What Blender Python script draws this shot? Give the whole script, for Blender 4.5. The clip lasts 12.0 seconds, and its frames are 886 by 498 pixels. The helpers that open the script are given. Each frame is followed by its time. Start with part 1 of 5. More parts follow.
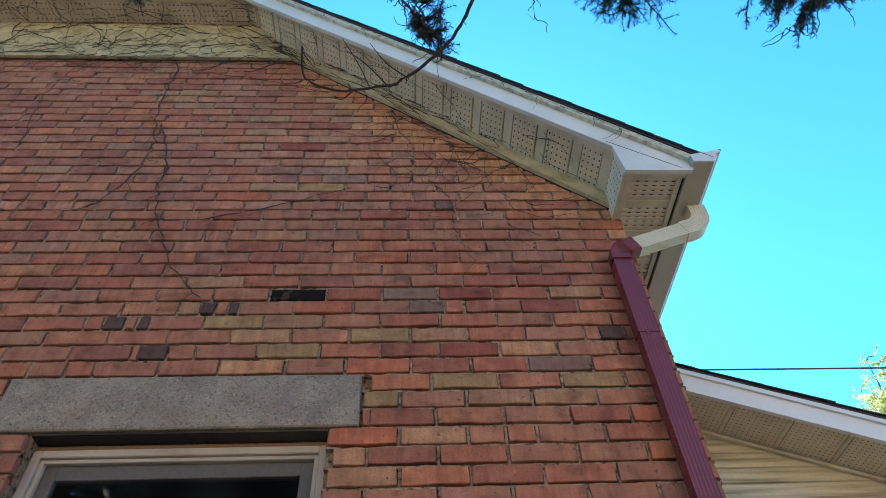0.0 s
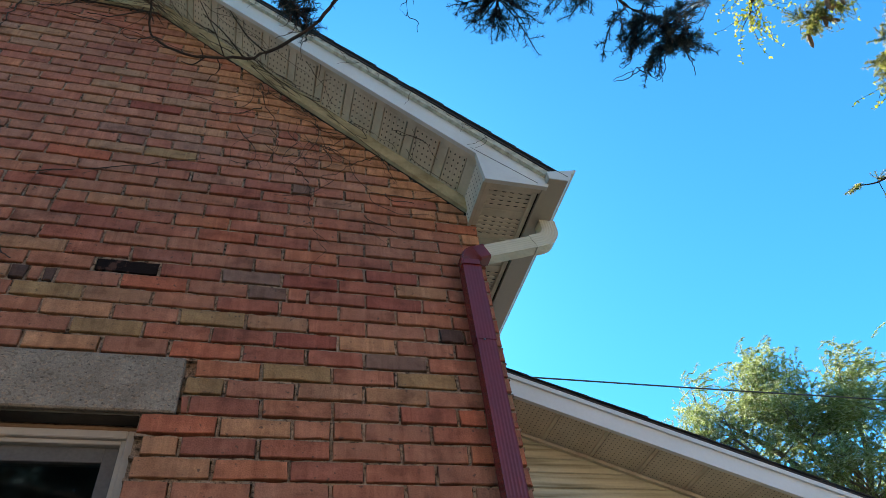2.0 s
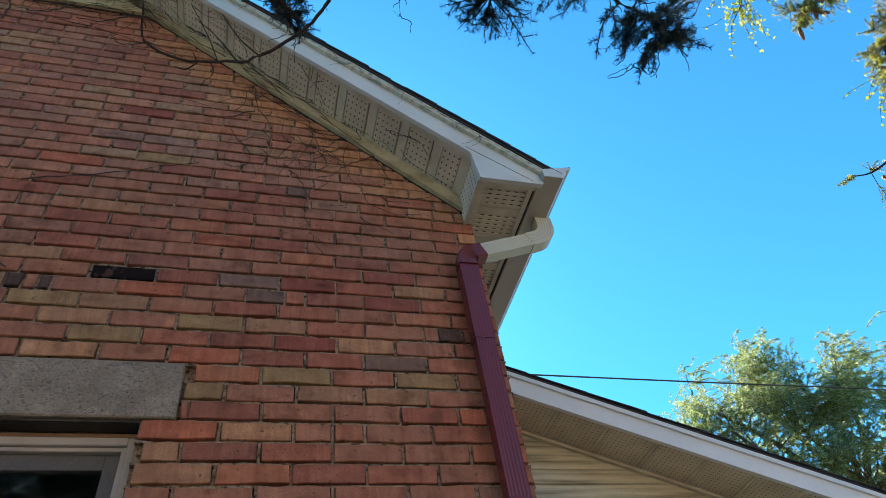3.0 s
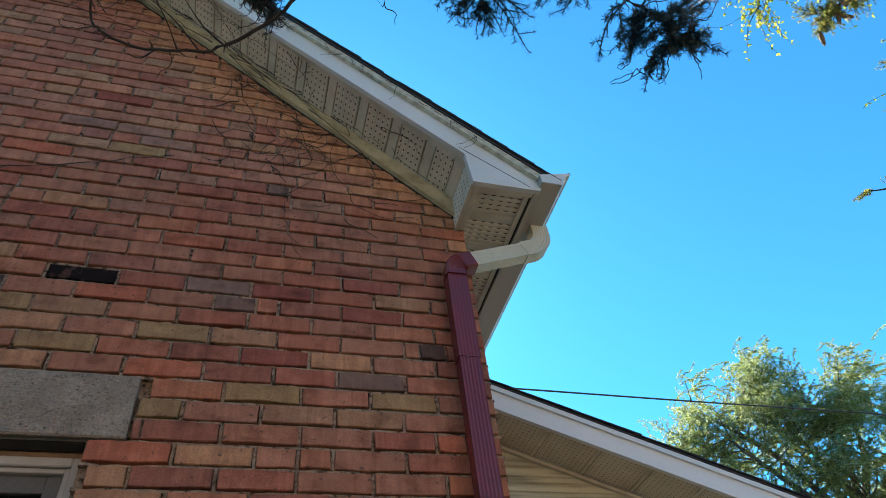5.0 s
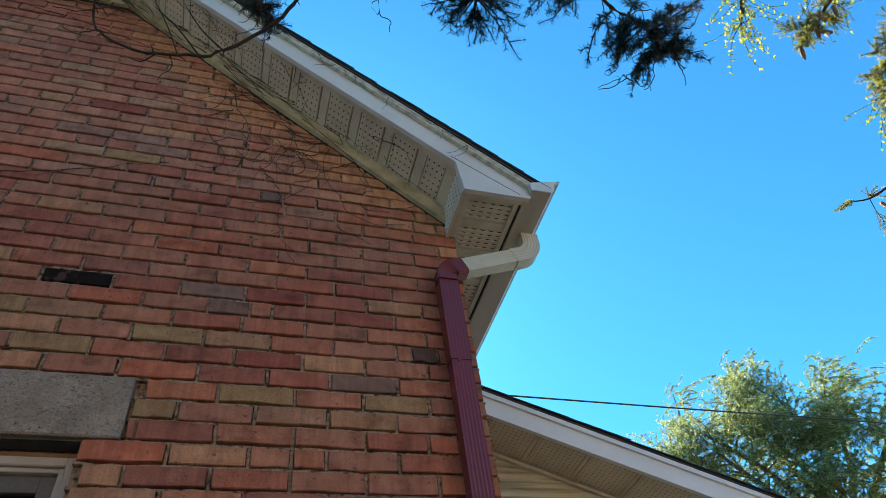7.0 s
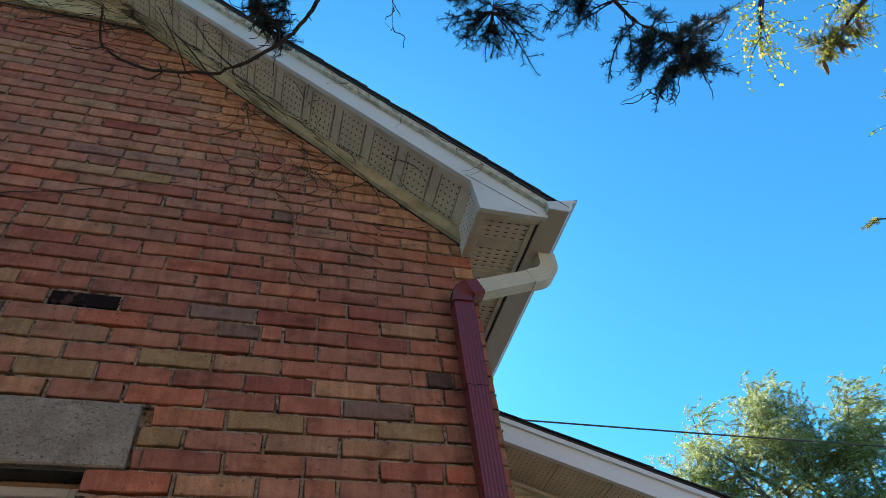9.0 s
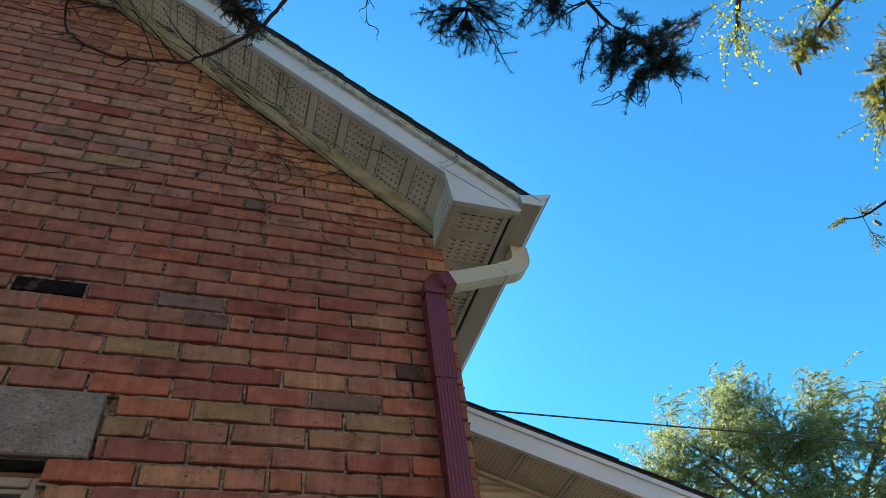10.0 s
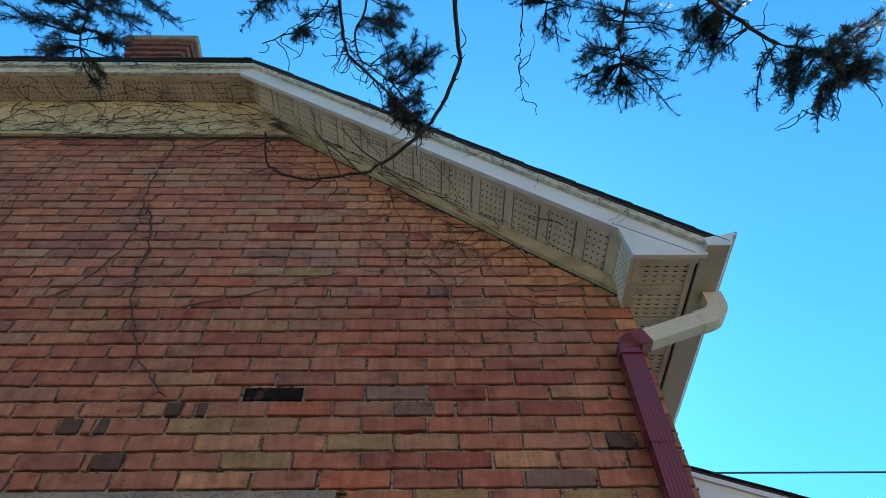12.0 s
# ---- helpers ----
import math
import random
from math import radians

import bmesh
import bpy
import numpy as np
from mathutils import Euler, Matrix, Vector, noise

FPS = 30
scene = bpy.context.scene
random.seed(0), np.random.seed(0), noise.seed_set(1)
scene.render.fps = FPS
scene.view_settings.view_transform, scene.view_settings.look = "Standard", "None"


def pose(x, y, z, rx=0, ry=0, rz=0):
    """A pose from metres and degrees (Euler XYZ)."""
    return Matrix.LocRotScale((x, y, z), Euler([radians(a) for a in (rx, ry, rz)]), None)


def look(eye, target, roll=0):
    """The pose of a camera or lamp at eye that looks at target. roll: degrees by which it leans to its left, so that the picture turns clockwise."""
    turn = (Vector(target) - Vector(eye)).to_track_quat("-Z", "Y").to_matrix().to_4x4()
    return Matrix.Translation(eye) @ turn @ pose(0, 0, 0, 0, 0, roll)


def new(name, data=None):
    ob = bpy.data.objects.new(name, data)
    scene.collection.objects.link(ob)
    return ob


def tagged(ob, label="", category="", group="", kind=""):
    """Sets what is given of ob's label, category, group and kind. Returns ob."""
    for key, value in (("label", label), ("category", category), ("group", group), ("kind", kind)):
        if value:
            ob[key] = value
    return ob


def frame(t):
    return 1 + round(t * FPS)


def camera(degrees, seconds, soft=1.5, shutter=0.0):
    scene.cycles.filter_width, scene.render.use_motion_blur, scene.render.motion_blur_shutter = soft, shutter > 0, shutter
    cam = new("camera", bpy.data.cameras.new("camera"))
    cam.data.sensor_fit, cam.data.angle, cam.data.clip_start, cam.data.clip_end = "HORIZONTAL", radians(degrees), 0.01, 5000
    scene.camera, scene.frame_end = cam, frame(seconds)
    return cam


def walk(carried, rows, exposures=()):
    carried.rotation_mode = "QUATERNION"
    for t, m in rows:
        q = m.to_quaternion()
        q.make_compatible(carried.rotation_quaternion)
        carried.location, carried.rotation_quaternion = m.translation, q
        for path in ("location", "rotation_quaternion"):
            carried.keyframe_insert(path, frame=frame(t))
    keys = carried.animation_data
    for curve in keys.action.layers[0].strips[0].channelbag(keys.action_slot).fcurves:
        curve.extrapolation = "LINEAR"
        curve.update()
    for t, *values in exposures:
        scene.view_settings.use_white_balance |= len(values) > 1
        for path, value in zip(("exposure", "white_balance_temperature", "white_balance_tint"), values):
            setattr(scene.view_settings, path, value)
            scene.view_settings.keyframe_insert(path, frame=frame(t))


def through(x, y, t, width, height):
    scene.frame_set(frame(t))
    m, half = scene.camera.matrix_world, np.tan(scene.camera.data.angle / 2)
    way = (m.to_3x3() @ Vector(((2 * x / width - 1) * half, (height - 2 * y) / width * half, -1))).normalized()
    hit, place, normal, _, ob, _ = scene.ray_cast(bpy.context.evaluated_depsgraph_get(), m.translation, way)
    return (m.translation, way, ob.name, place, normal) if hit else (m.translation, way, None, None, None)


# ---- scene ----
cam = camera(67.2, 12.0, 0.6)
PATH = [
    (0, (0.162, -1.899, 1.249), (0.266, -0.584, 2.752), -3.6),
    (0.5, (0.226, -1.93, 1.276), (0.553, -0.553, 2.689), -5.4),
    (1, (0.234, -1.944, 1.282), (0.64, -0.604, 2.71), -7.1),
    (1.5, (0.23, -1.91, 1.282), (0.715, -0.623, 2.734), -9.6),
    (2, (0.243, -1.907, 1.285), (0.728, -0.619, 2.736), -9.0),
    (2.5, (0.235, -1.921, 1.281), (0.698, -0.651, 2.754), -8.7),
    (3, (0.234, -1.909, 1.289), (0.735, -0.621, 2.735), -10.6),
    (5, (0.336, -1.858, 1.463), (0.829, -0.547, 2.891), -8.1),
    (5.5, (0.289, -1.85, 1.403), (0.786, -0.563, 2.851), -9.0),
    (6, (0.314, -1.844, 1.407), (0.849, -0.604, 2.882), -10.8),
    (6.5, (0.315, -1.845, 1.404), (0.826, -0.593, 2.878), -9.5),
    (8.5, (0.34, -1.873, 1.433), (0.895, -0.575, 2.849), -8.8),
    (9, (0.33, -1.811, 1.465), (0.804, -0.574, 2.964), -8.4),
    (9.5, (0.352, -1.829, 1.484), (0.882, -0.571, 2.946), -8.7),
    (10, (0.348, -1.842, 1.477), (0.89, -0.59, 2.94), -9.0),
    (10.5, (0.347, -1.836, 1.492), (0.881, -0.614, 2.983), -8.9),
    (11, (0.327, -1.831, 1.483), (0.778, -0.575, 2.973), -7.6),
    (11.2, (0.307, -1.841, 1.487), (1.199, 1.044, 5.004), -7.8),
    (11.5, (0.276, -1.856, 1.494), (0.458, -0.67, 3.094), -4.9),
    (11.7, (0.280, -1.850, 1.488), (0.455, 0.642, 4.923), -3.1),
    (12, (0.287, -1.842, 1.478), (0.33, -0.677, 3.103), -1.7),
]
walk(cam, [(t, look(eye, target, roll)) for t, eye, target, roll in PATH],
     [(0, 2.35, 6500, 10), (0.4, 2.0, 6500, 10), (1.2, 1.8, 6500, 10), (3, 1.8, 6500, 10), (6, 1.74, 6500, 10), (9, 1.6, 6500, 10), (11, 1.52, 6500, 10), (12, 1.85, 6500, 10)])

# ---- world, sun ----
SUN_DIR = Vector((0.0, 0.74, 0.68)).normalized()
world = bpy.data.worlds.new("sky_world")
scene.world = world
world.use_nodes = True
wn = world.node_tree.nodes
sky = wn.new("ShaderNodeTexSky")
sky.sky_type = "NISHITA"
sky.sun_disc = False
sky.sun_elevation = math.asin(SUN_DIR.z)
sky.sun_rotation = math.atan2(SUN_DIR.x, SUN_DIR.y)
sky.altitude = 100
sky.air_density, sky.dust_density, sky.ozone_density = 1.0, 0.30, 1.0
tint = wn.new("ShaderNodeMix")
tint.data_type, tint.blend_type = "RGBA", "MULTIPLY"
tint.inputs[0].default_value = 1.0
tint.inputs[7].default_value = (0.232, 0.845, 1.14, 1)
world.node_tree.links.new(sky.outputs[0], tint.inputs[6])
world.node_tree.links.new(tint.outputs[2], wn["Background"].inputs[0])
wn["Background"].inputs[1].default_value = 0.085
sun_data = bpy.data.lights.new("sun", "SUN")
sun_data.energy, sun_data.angle, sun_data.color = 5.0, radians(0.53), (1.0, 0.94, 0.84)
sun = new("sun", sun_data)
sun.matrix_world = look(SUN_DIR * 40, (0, 0, 0))

# ---- materials ----
def nodes_of(name):
    m = bpy.data.materials.new(name)
    m.use_nodes = True
    nt = m.node_tree
    return m, nt, nt.nodes["Principled BSDF"]


def noise_node(nt, scale, detail=4, coord=None, stretch=None):
    n = nt.nodes.new("ShaderNodeTexNoise")
    n.inputs["Scale"].default_value = scale
    n.inputs["Detail"].default_value = detail
    if coord is not None:
        if stretch:
            mp = nt.nodes.new("ShaderNodeMapping")
            mp.inputs["Scale"].default_value = stretch
            nt.links.new(coord, mp.inputs[0])
            coord = mp.outputs[0]
        nt.links.new(coord, n.inputs["Vector"])
    return n


def ramp_node(nt, fac, stops):
    r = nt.nodes.new("ShaderNodeValToRGB")
    while len(r.color_ramp.elements) < len(stops):
        r.color_ramp.elements.new(0.5)
    for e, (p, c) in zip(r.color_ramp.elements, stops):
        e.position = p
        e.color = (*c, 1) if len(c) == 3 else c
    nt.links.new(fac, r.inputs[0])
    return r


def mix_node(nt, mode, fac, a, b):
    m = nt.nodes.new("ShaderNodeMix")
    m.data_type, m.blend_type = "RGBA", mode
    for sock, v in ((m.inputs[0], fac), (m.inputs[6], a), (m.inputs[7], b)):
        if isinstance(v, (int, float)):
            sock.default_value = v
        elif isinstance(v, tuple):
            sock.default_value = (*v, 1)
        else:
            nt.links.new(v, sock)
    return m.outputs[2]


def bump_to(nt, bsdf, height, strength=0.4, dist=0.004):
    b = nt.nodes.new("ShaderNodeBump")
    b.inputs["Strength"].default_value = strength
    b.inputs["Distance"].default_value = dist
    nt.links.new(height, b.inputs["Height"])
    nt.links.new(b.outputs[0], bsdf.inputs["Normal"])


def geo_pos(nt):
    return nt.nodes.new("ShaderNodeNewGeometry").outputs["Position"]


def plain(name, col, rough=0.6, dirt=(0.2, 0.18, 0.13), dirt_amount=0.35, big=3.0, small=60.0, bump=0.15, stretch=None, metal=0.0, grain=0.16):
    """A weathered surface: base colour, soft stains, fine grain."""
    m, nt, bsdf = nodes_of(name)
    p = geo_pos(nt)
    n1 = noise_node(nt, big, 6, p, stretch)
    n2 = noise_node(nt, small, 3, p)
    f1 = ramp_node(nt, n1.outputs[0], [(0.42, (0, 0, 0)), (0.72, (dirt_amount,) * 3)])
    c = mix_node(nt, "MIX", f1.outputs[0], col, dirt)
    f2 = ramp_node(nt, n2.outputs[0], [(0.3, (1 - grain,) * 3), (0.7, (1 + grain * 0.45,) * 3)])
    c = mix_node(nt, "MULTIPLY", 1.0, c, f2.outputs[0])
    nt.links.new(c, bsdf.inputs["Base Color"])
    bsdf.inputs["Roughness"].default_value = rough
    bsdf.inputs["Metallic"].default_value = metal
    bump_to(nt, bsdf, n2.outputs[0], bump, 0.002)
    return m


BRICK_STOPS = [(0, (0.235, 0.098, 0.072)),
               (0.12, (0.310, 0.104, 0.070)),
               (0.30, (0.365, 0.138, 0.084)),
               (0.46, (0.320, 0.150, 0.098)),
               (0.60, (0.375, 0.160, 0.092)),
               (0.76, (0.310, 0.148, 0.100)),
               (0.88, (0.405, 0.148, 0.076)),
               (0.95, (0.350, 0.200, 0.110)),
               (1, (0.265, 0.148, 0.108))]


def brick_material(name, source, fixed=None, tone=(1.15, 1.07, 1.03)):
    """Fired clay: a tone for each brick, flashed patches inside it, wire-cut drag marks, grit and old soot."""
    m, nt, bsdf = nodes_of(name)
    p = geo_pos(nt)
    if source == "object":
        rnd = nt.nodes.new("ShaderNodeObjectInfo").outputs["Random"]
    else:
        rnd = nt.nodes.new("ShaderNodeNewGeometry").outputs["Random Per Island"]
    dark = bool(fixed) and fixed[0] < 0.05
    if fixed:
        base = ramp_node(nt, rnd, [(0.0, fixed), (1.0, tuple(v * 1.2 for v in fixed))]).outputs[0]
    else:
        base = ramp_node(nt, rnd, [(a, tuple((v * 0.8 + m * 0.2) * t for v, m, t in zip(c, (0.33, 0.142, 0.09), tone))) for a, c in BRICK_STOPS]).outputs[0]
    # every brick reads another place of the patch pattern
    shift = nt.nodes.new("ShaderNodeVectorMath")
    shift.operation = "MULTIPLY_ADD"
    shift.inputs[1].default_value = (37.0, 11.0, 53.0)
    nt.links.new(rnd, shift.inputs[0])
    nt.links.new(p, shift.inputs[2])
    q = shift.outputs[0]
    patch = noise_node(nt, 11, 4, q, (1.0, 1.0, 1.5))
    a = ramp_node(nt, patch.outputs[0], [(0.30, (0.58, 0.56, 0.56)), (0.44, (0.96, 0.96, 0.96)), (0.56, (1.04, 1.05, 1.05)), (0.68, (1.25, 1.32, 1.34))])
    c = mix_node(nt, "MULTIPLY", 0.85, base, a.outputs[0])
    # upright bands where the bricks were stacked against one another in the kiln
    band = noise_node(nt, 1.0, 1, q, (30.0, 1.0, 0.6))
    bd = ramp_node(nt, band.outputs[0], [(0.36, (0.78, 0.75, 0.75)), (0.40, (0.97, 0.96, 0.96)), (0.54, (1.0, 1.0, 1.0)), (0.57, (1.14, 1.17, 1.16)), (0.66, (1.18, 1.22, 1.2)), (0.69, (0.90, 0.88, 0.88))])
    if not dark:
        c = mix_node(nt, "MULTIPLY", 0.55, c, bd.outputs[0])
    streak = noise_node(nt, 30, 5, q, (2.2, 2.0, 0.8))
    sr = ramp_node(nt, streak.outputs[0], [(0.36, (0.80, 0.78, 0.77)), (0.62, (1.12, 1.10, 1.09))])
    c = mix_node(nt, "MULTIPLY", 0.35, c, sr.outputs[0])
    grit = noise_node(nt, 240, 3, p)
    g = ramp_node(nt, grit.outputs[0], [(0.3, (0.74,) * 3), (0.66, (1.14,) * 3)])
    c = mix_node(nt, "MULTIPLY", 0.75, c, g.outputs[0])
    soot = noise_node(nt, 1.6, 6, p)
    k = ramp_node(nt, soot.outputs[0], [(0.48, (0, 0, 0)), (0.72, (0.35,) * 3)])
    spot = noise_node(nt, 48, 4, p)
    sp = ramp_node(nt, spot.outputs[0], [(0.64, (0, 0, 0)), (0.70, (0.8,) * 3)])
    if dark:
        worn = noise_node(nt, 26, 4, q)
        wr = ramp_node(nt, worn.outputs[0], [(0.56, (0, 0, 0)), (0.64, (0.5,) * 3)])
        c = mix_node(nt, "MIX", wr.outputs[0], c, (0.15, 0.075, 0.055))
    else:
        c = mix_node(nt, "MIX", k.outputs[0], c, (0.16, 0.098, 0.076))
        c = mix_node(nt, "MIX", sp.outputs[0], c, (0.10, 0.066, 0.052))
    nt.links.new(c, bsdf.inputs["Base Color"])
    bsdf.inputs["Roughness"].default_value = 0.9
    bsdf.inputs["Specular IOR Level"].default_value = 0.05 if dark else 0.22
    lump = noise_node(nt, 45, 4, p)
    bmp = mix_node(nt, "MIX", 0.5, lump.outputs[0], grit.outputs[0])
    bump_to(nt, bsdf, bmp, 0.7, 0.006)
    return m


M_BRICK = brick_material("fired_brick", "object")
M_BRICK_JOINED = brick_material("fired_brick_far", "island")
# paler upper courses, with the brighter light up there worked into their tone
M_BRICK_UPPER = brick_material("fired_brick_lit_upper", "object", None, (1.22, 1.23, 1.24))
M_BRICK_UPPER_JOINED = brick_material("fired_brick_lit_upper_far", "island", None, (1.22, 1.23, 1.24))
# near-black face painted for the darkness of a recessed vent hole
M_BRICK_BLACK = brick_material("vent_hole_black_brick", "object", (0.016, 0.011, 0.010))
M_BRICK_GREY = brick_material("grey_brick", "object", (0.20, 0.115, 0.085))
M_BRICK_ORANGE = brick_material("orange_brick", "object", (0.41, 0.125, 0.068))
M_BRICK_SOOT = brick_material("sooty_brick", "object", (0.10, 0.058, 0.046))
M_BRICK_RED = brick_material("deep_red_brick", "object", (0.27, 0.080, 0.055))
# orange clay, lightened further to stand in for light bounced under the eave
M_BRICK_RAKE = brick_material("lightened_orange_brick", "object", (0.46, 0.225, 0.12))
M_BRICK_CHIMNEY = brick_material("chimney_brick", "island", (0.20, 0.085, 0.064))
M_BRICK_BUFF = brick_material("buff_brick", "object", (0.31, 0.185, 0.088))


def mortar_material():
    m, nt, bsdf = nodes_of("lime_mortar")
    p = geo_pos(nt)
    big, mid, fine = noise_node(nt, 4, 5, p), noise_node(nt, 60, 4, p), noise_node(nt, 330, 3, p)
    c = ramp_node(nt, big.outputs[0], [(0.35, (0.29, 0.19, 0.13)), (0.65, (0.43, 0.305, 0.215))]).outputs[0]
    f = ramp_node(nt, mid.outputs[0], [(0.34, (0.12,) * 3), (0.42, (0.7,) * 3), (0.60, (1.15,) * 3)])
    c = mix_node(nt, "MULTIPLY", 0.9, c, f.outputs[0])
    g = ramp_node(nt, fine.outputs[0], [(0.32, (0.6,) * 3), (0.66, (1.2,) * 3)])
    c = mix_node(nt, "MULTIPLY", 0.9, c, g.outputs[0])
    nt.links.new(c, bsdf.inputs["Base Color"])
    bsdf.inputs["Roughness"].default_value = 1.0
    bsdf.inputs["Specular IOR Level"].default_value = 0.1
    h = mix_node(nt, "MIX", 0.35, mid.outputs[0], fine.outputs[0])
    bump_to(nt, bsdf, h, 1.0, 0.012)
    return m


M_MORTAR = mortar_material()


def concrete_material():
    """Cast concrete: sandy grain, rust-brown aggregate, small pits and pale lime patches."""
    m, nt, bsdf = nodes_of("concrete")
    p = geo_pos(nt)
    big, sand, pit = noise_node(nt, 9, 5, p), noise_node(nt, 420, 3, p), noise_node(nt, 130, 4, p, (0.7, 1, 1.3))
    c = ramp_node(nt, big.outputs[0], [(0.36, (0.24, 0.195, 0.152)), (0.62, (0.325, 0.27, 0.215))]).outputs[0]
    stone = nt.nodes.new("ShaderNodeTexVoronoi")
    stone.inputs["Scale"].default_value = 150
    nt.links.new(p, stone.inputs["Vector"])
    sc = nt.nodes.new("ShaderNodeSeparateColor")
    nt.links.new(stone.outputs["Color"], sc.inputs[0])
    tone = ramp_node(nt, sc.outputs[0], [(0.0, (0.55, 0.50, 0.46)), (0.2, (0.95, 0.95, 0.95)), (0.78, (1.05, 1.05, 1.05)), (0.90, (1.25, 1.0, 0.82)), (1.0, (1.4, 1.4, 1.38))])
    c = mix_node(nt, "MULTIPLY", 0.75, c, tone.outputs[0])
    g = ramp_node(nt, sand.outputs[0], [(0.32, (0.68,) * 3), (0.66, (1.22,) * 3)])
    c = mix_node(nt, "MULTIPLY", 0.9, c, g.outputs[0])
    pf = ramp_node(nt, pit.outputs[0], [(0.30, (0.85,) * 3), (0.37, (0, 0, 0))])
    c = mix_node(nt, "MIX", pf.outputs[0], c, (0.055, 0.045, 0.038))
    nt.links.new(c, bsdf.inputs["Base Color"])
    bsdf.inputs["Roughness"].default_value = 0.95
    bump_to(nt, bsdf, mix_node(nt, "MIX", 0.5, pit.outputs[0], sand.outputs[0]), 0.9, 0.004)
    return m


M_CONCRETE = concrete_material()
M_WHITE_CLEAN = plain("clean_white_aluminium", (0.74, 0.76, 0.76), 0.45, (0.62, 0.63, 0.60), 0.3, 3.0, 60, 0.02, grain=0.03)
M_WHITE = plain("white_aluminium", (0.69, 0.70, 0.66), 0.42, (0.46, 0.44, 0.35), 0.35, 4.0, 60, 0.02, grain=0.03)
M_DIRTY = plain("dirty_white_trim", (0.62, 0.60, 0.47), 0.6, (0.17, 0.14, 0.08), 0.75, 30.0, 60, 0.1, grain=0.06)
# near-black, for strips that stand in for shade in gaps
M_SHADE = plain("painted_shade", (0.03, 0.024, 0.02), 0.95)
M_CREAM = plain("cream_paint", (0.60, 0.515, 0.31), 0.6, (0.25, 0.19, 0.085), 0.8, 11.0, 60, 0.2, grain=0.08)
M_GUTTER = plain("almond_aluminium", (0.50, 0.465, 0.38), 0.4, (0.36, 0.33, 0.26), 0.4, 4.0, 60, 0.02, grain=0.03)
M_SPOUT_CREAM = plain("cream_steel", (0.62, 0.57, 0.43), 0.42, (0.45, 0.41, 0.31), 0.4, 9.0, 60, 0.02, grain=0.03)
M_SPOUT_RED = plain("oxblood_enamel", (0.190, 0.027, 0.023), 0.27, (0.135, 0.026, 0.024), 0.5, 8.0, 60, 0.02, grain=0.04)
M_SHINGLE = plain("asphalt_shingle", (0.045, 0.043, 0.045), 0.95, (0.02, 0.02, 0.022), 0.6, 12.0, 300, 0.8)
M_FRAME = plain("window_aluminium", (0.46, 0.40, 0.345), 0.5, (0.28, 0.23, 0.19), 0.5, 6.0, 60, 0.05, grain=0.05)
M_SASH = plain("grey_sash", (0.11, 0.10, 0.095), 0.5, (0.16, 0.15, 0.14), 0.4, 6.0, 90, 0.1)
M_HEADWOOD = plain("bare_wood", (0.24, 0.14, 0.08), 0.8, (0.15, 0.10, 0.06), 0.8, 9.0, 70, 0.4, (0.3, 3, 3))
# room surfaces coloured dark so that the interior looks unlit through the glass
M_DARK = plain("room_painted_dark", (0.06, 0.055, 0.05), 0.9)
M_SIDING = plain("vinyl_siding", (0.62, 0.58, 0.42), 0.5, (0.15, 0.12, 0.05), 0.9, 4.0, 60, 0.05, (0.5, 1, 8), grain=0.06)
# the ground is out of view; its warm tone is set for bounced light
M_GROUND = plain("warm_bounce_ground", (0.105, 0.09, 0.07), 0.95, (0.07, 0.06, 0.045), 0.6, 0.8, 30, 0.8)
M_BOUNCE = plain("buff_bounce_surface", (0.42, 0.31, 0.22), 0.85, (0.33, 0.25, 0.18), 0.6, 0.7, 40, 0.4)
M_WIRE = plain("black_cable", (0.02, 0.02, 0.022), 0.6)
M_VINE = plain("dry_vine_bark", (0.055, 0.038, 0.028), 0.95, (0.10, 0.075, 0.05), 0.6, 20, 200, 0.5)
M_BARK = plain("spruce_bark", (0.060, 0.043, 0.034), 0.95, (0.03, 0.022, 0.018), 0.7, 14, 160, 0.7)
M_CONE = plain("spruce_cone", (0.26, 0.15, 0.07), 0.8, (0.12, 0.07, 0.03), 0.6, 30, 200, 0.6)


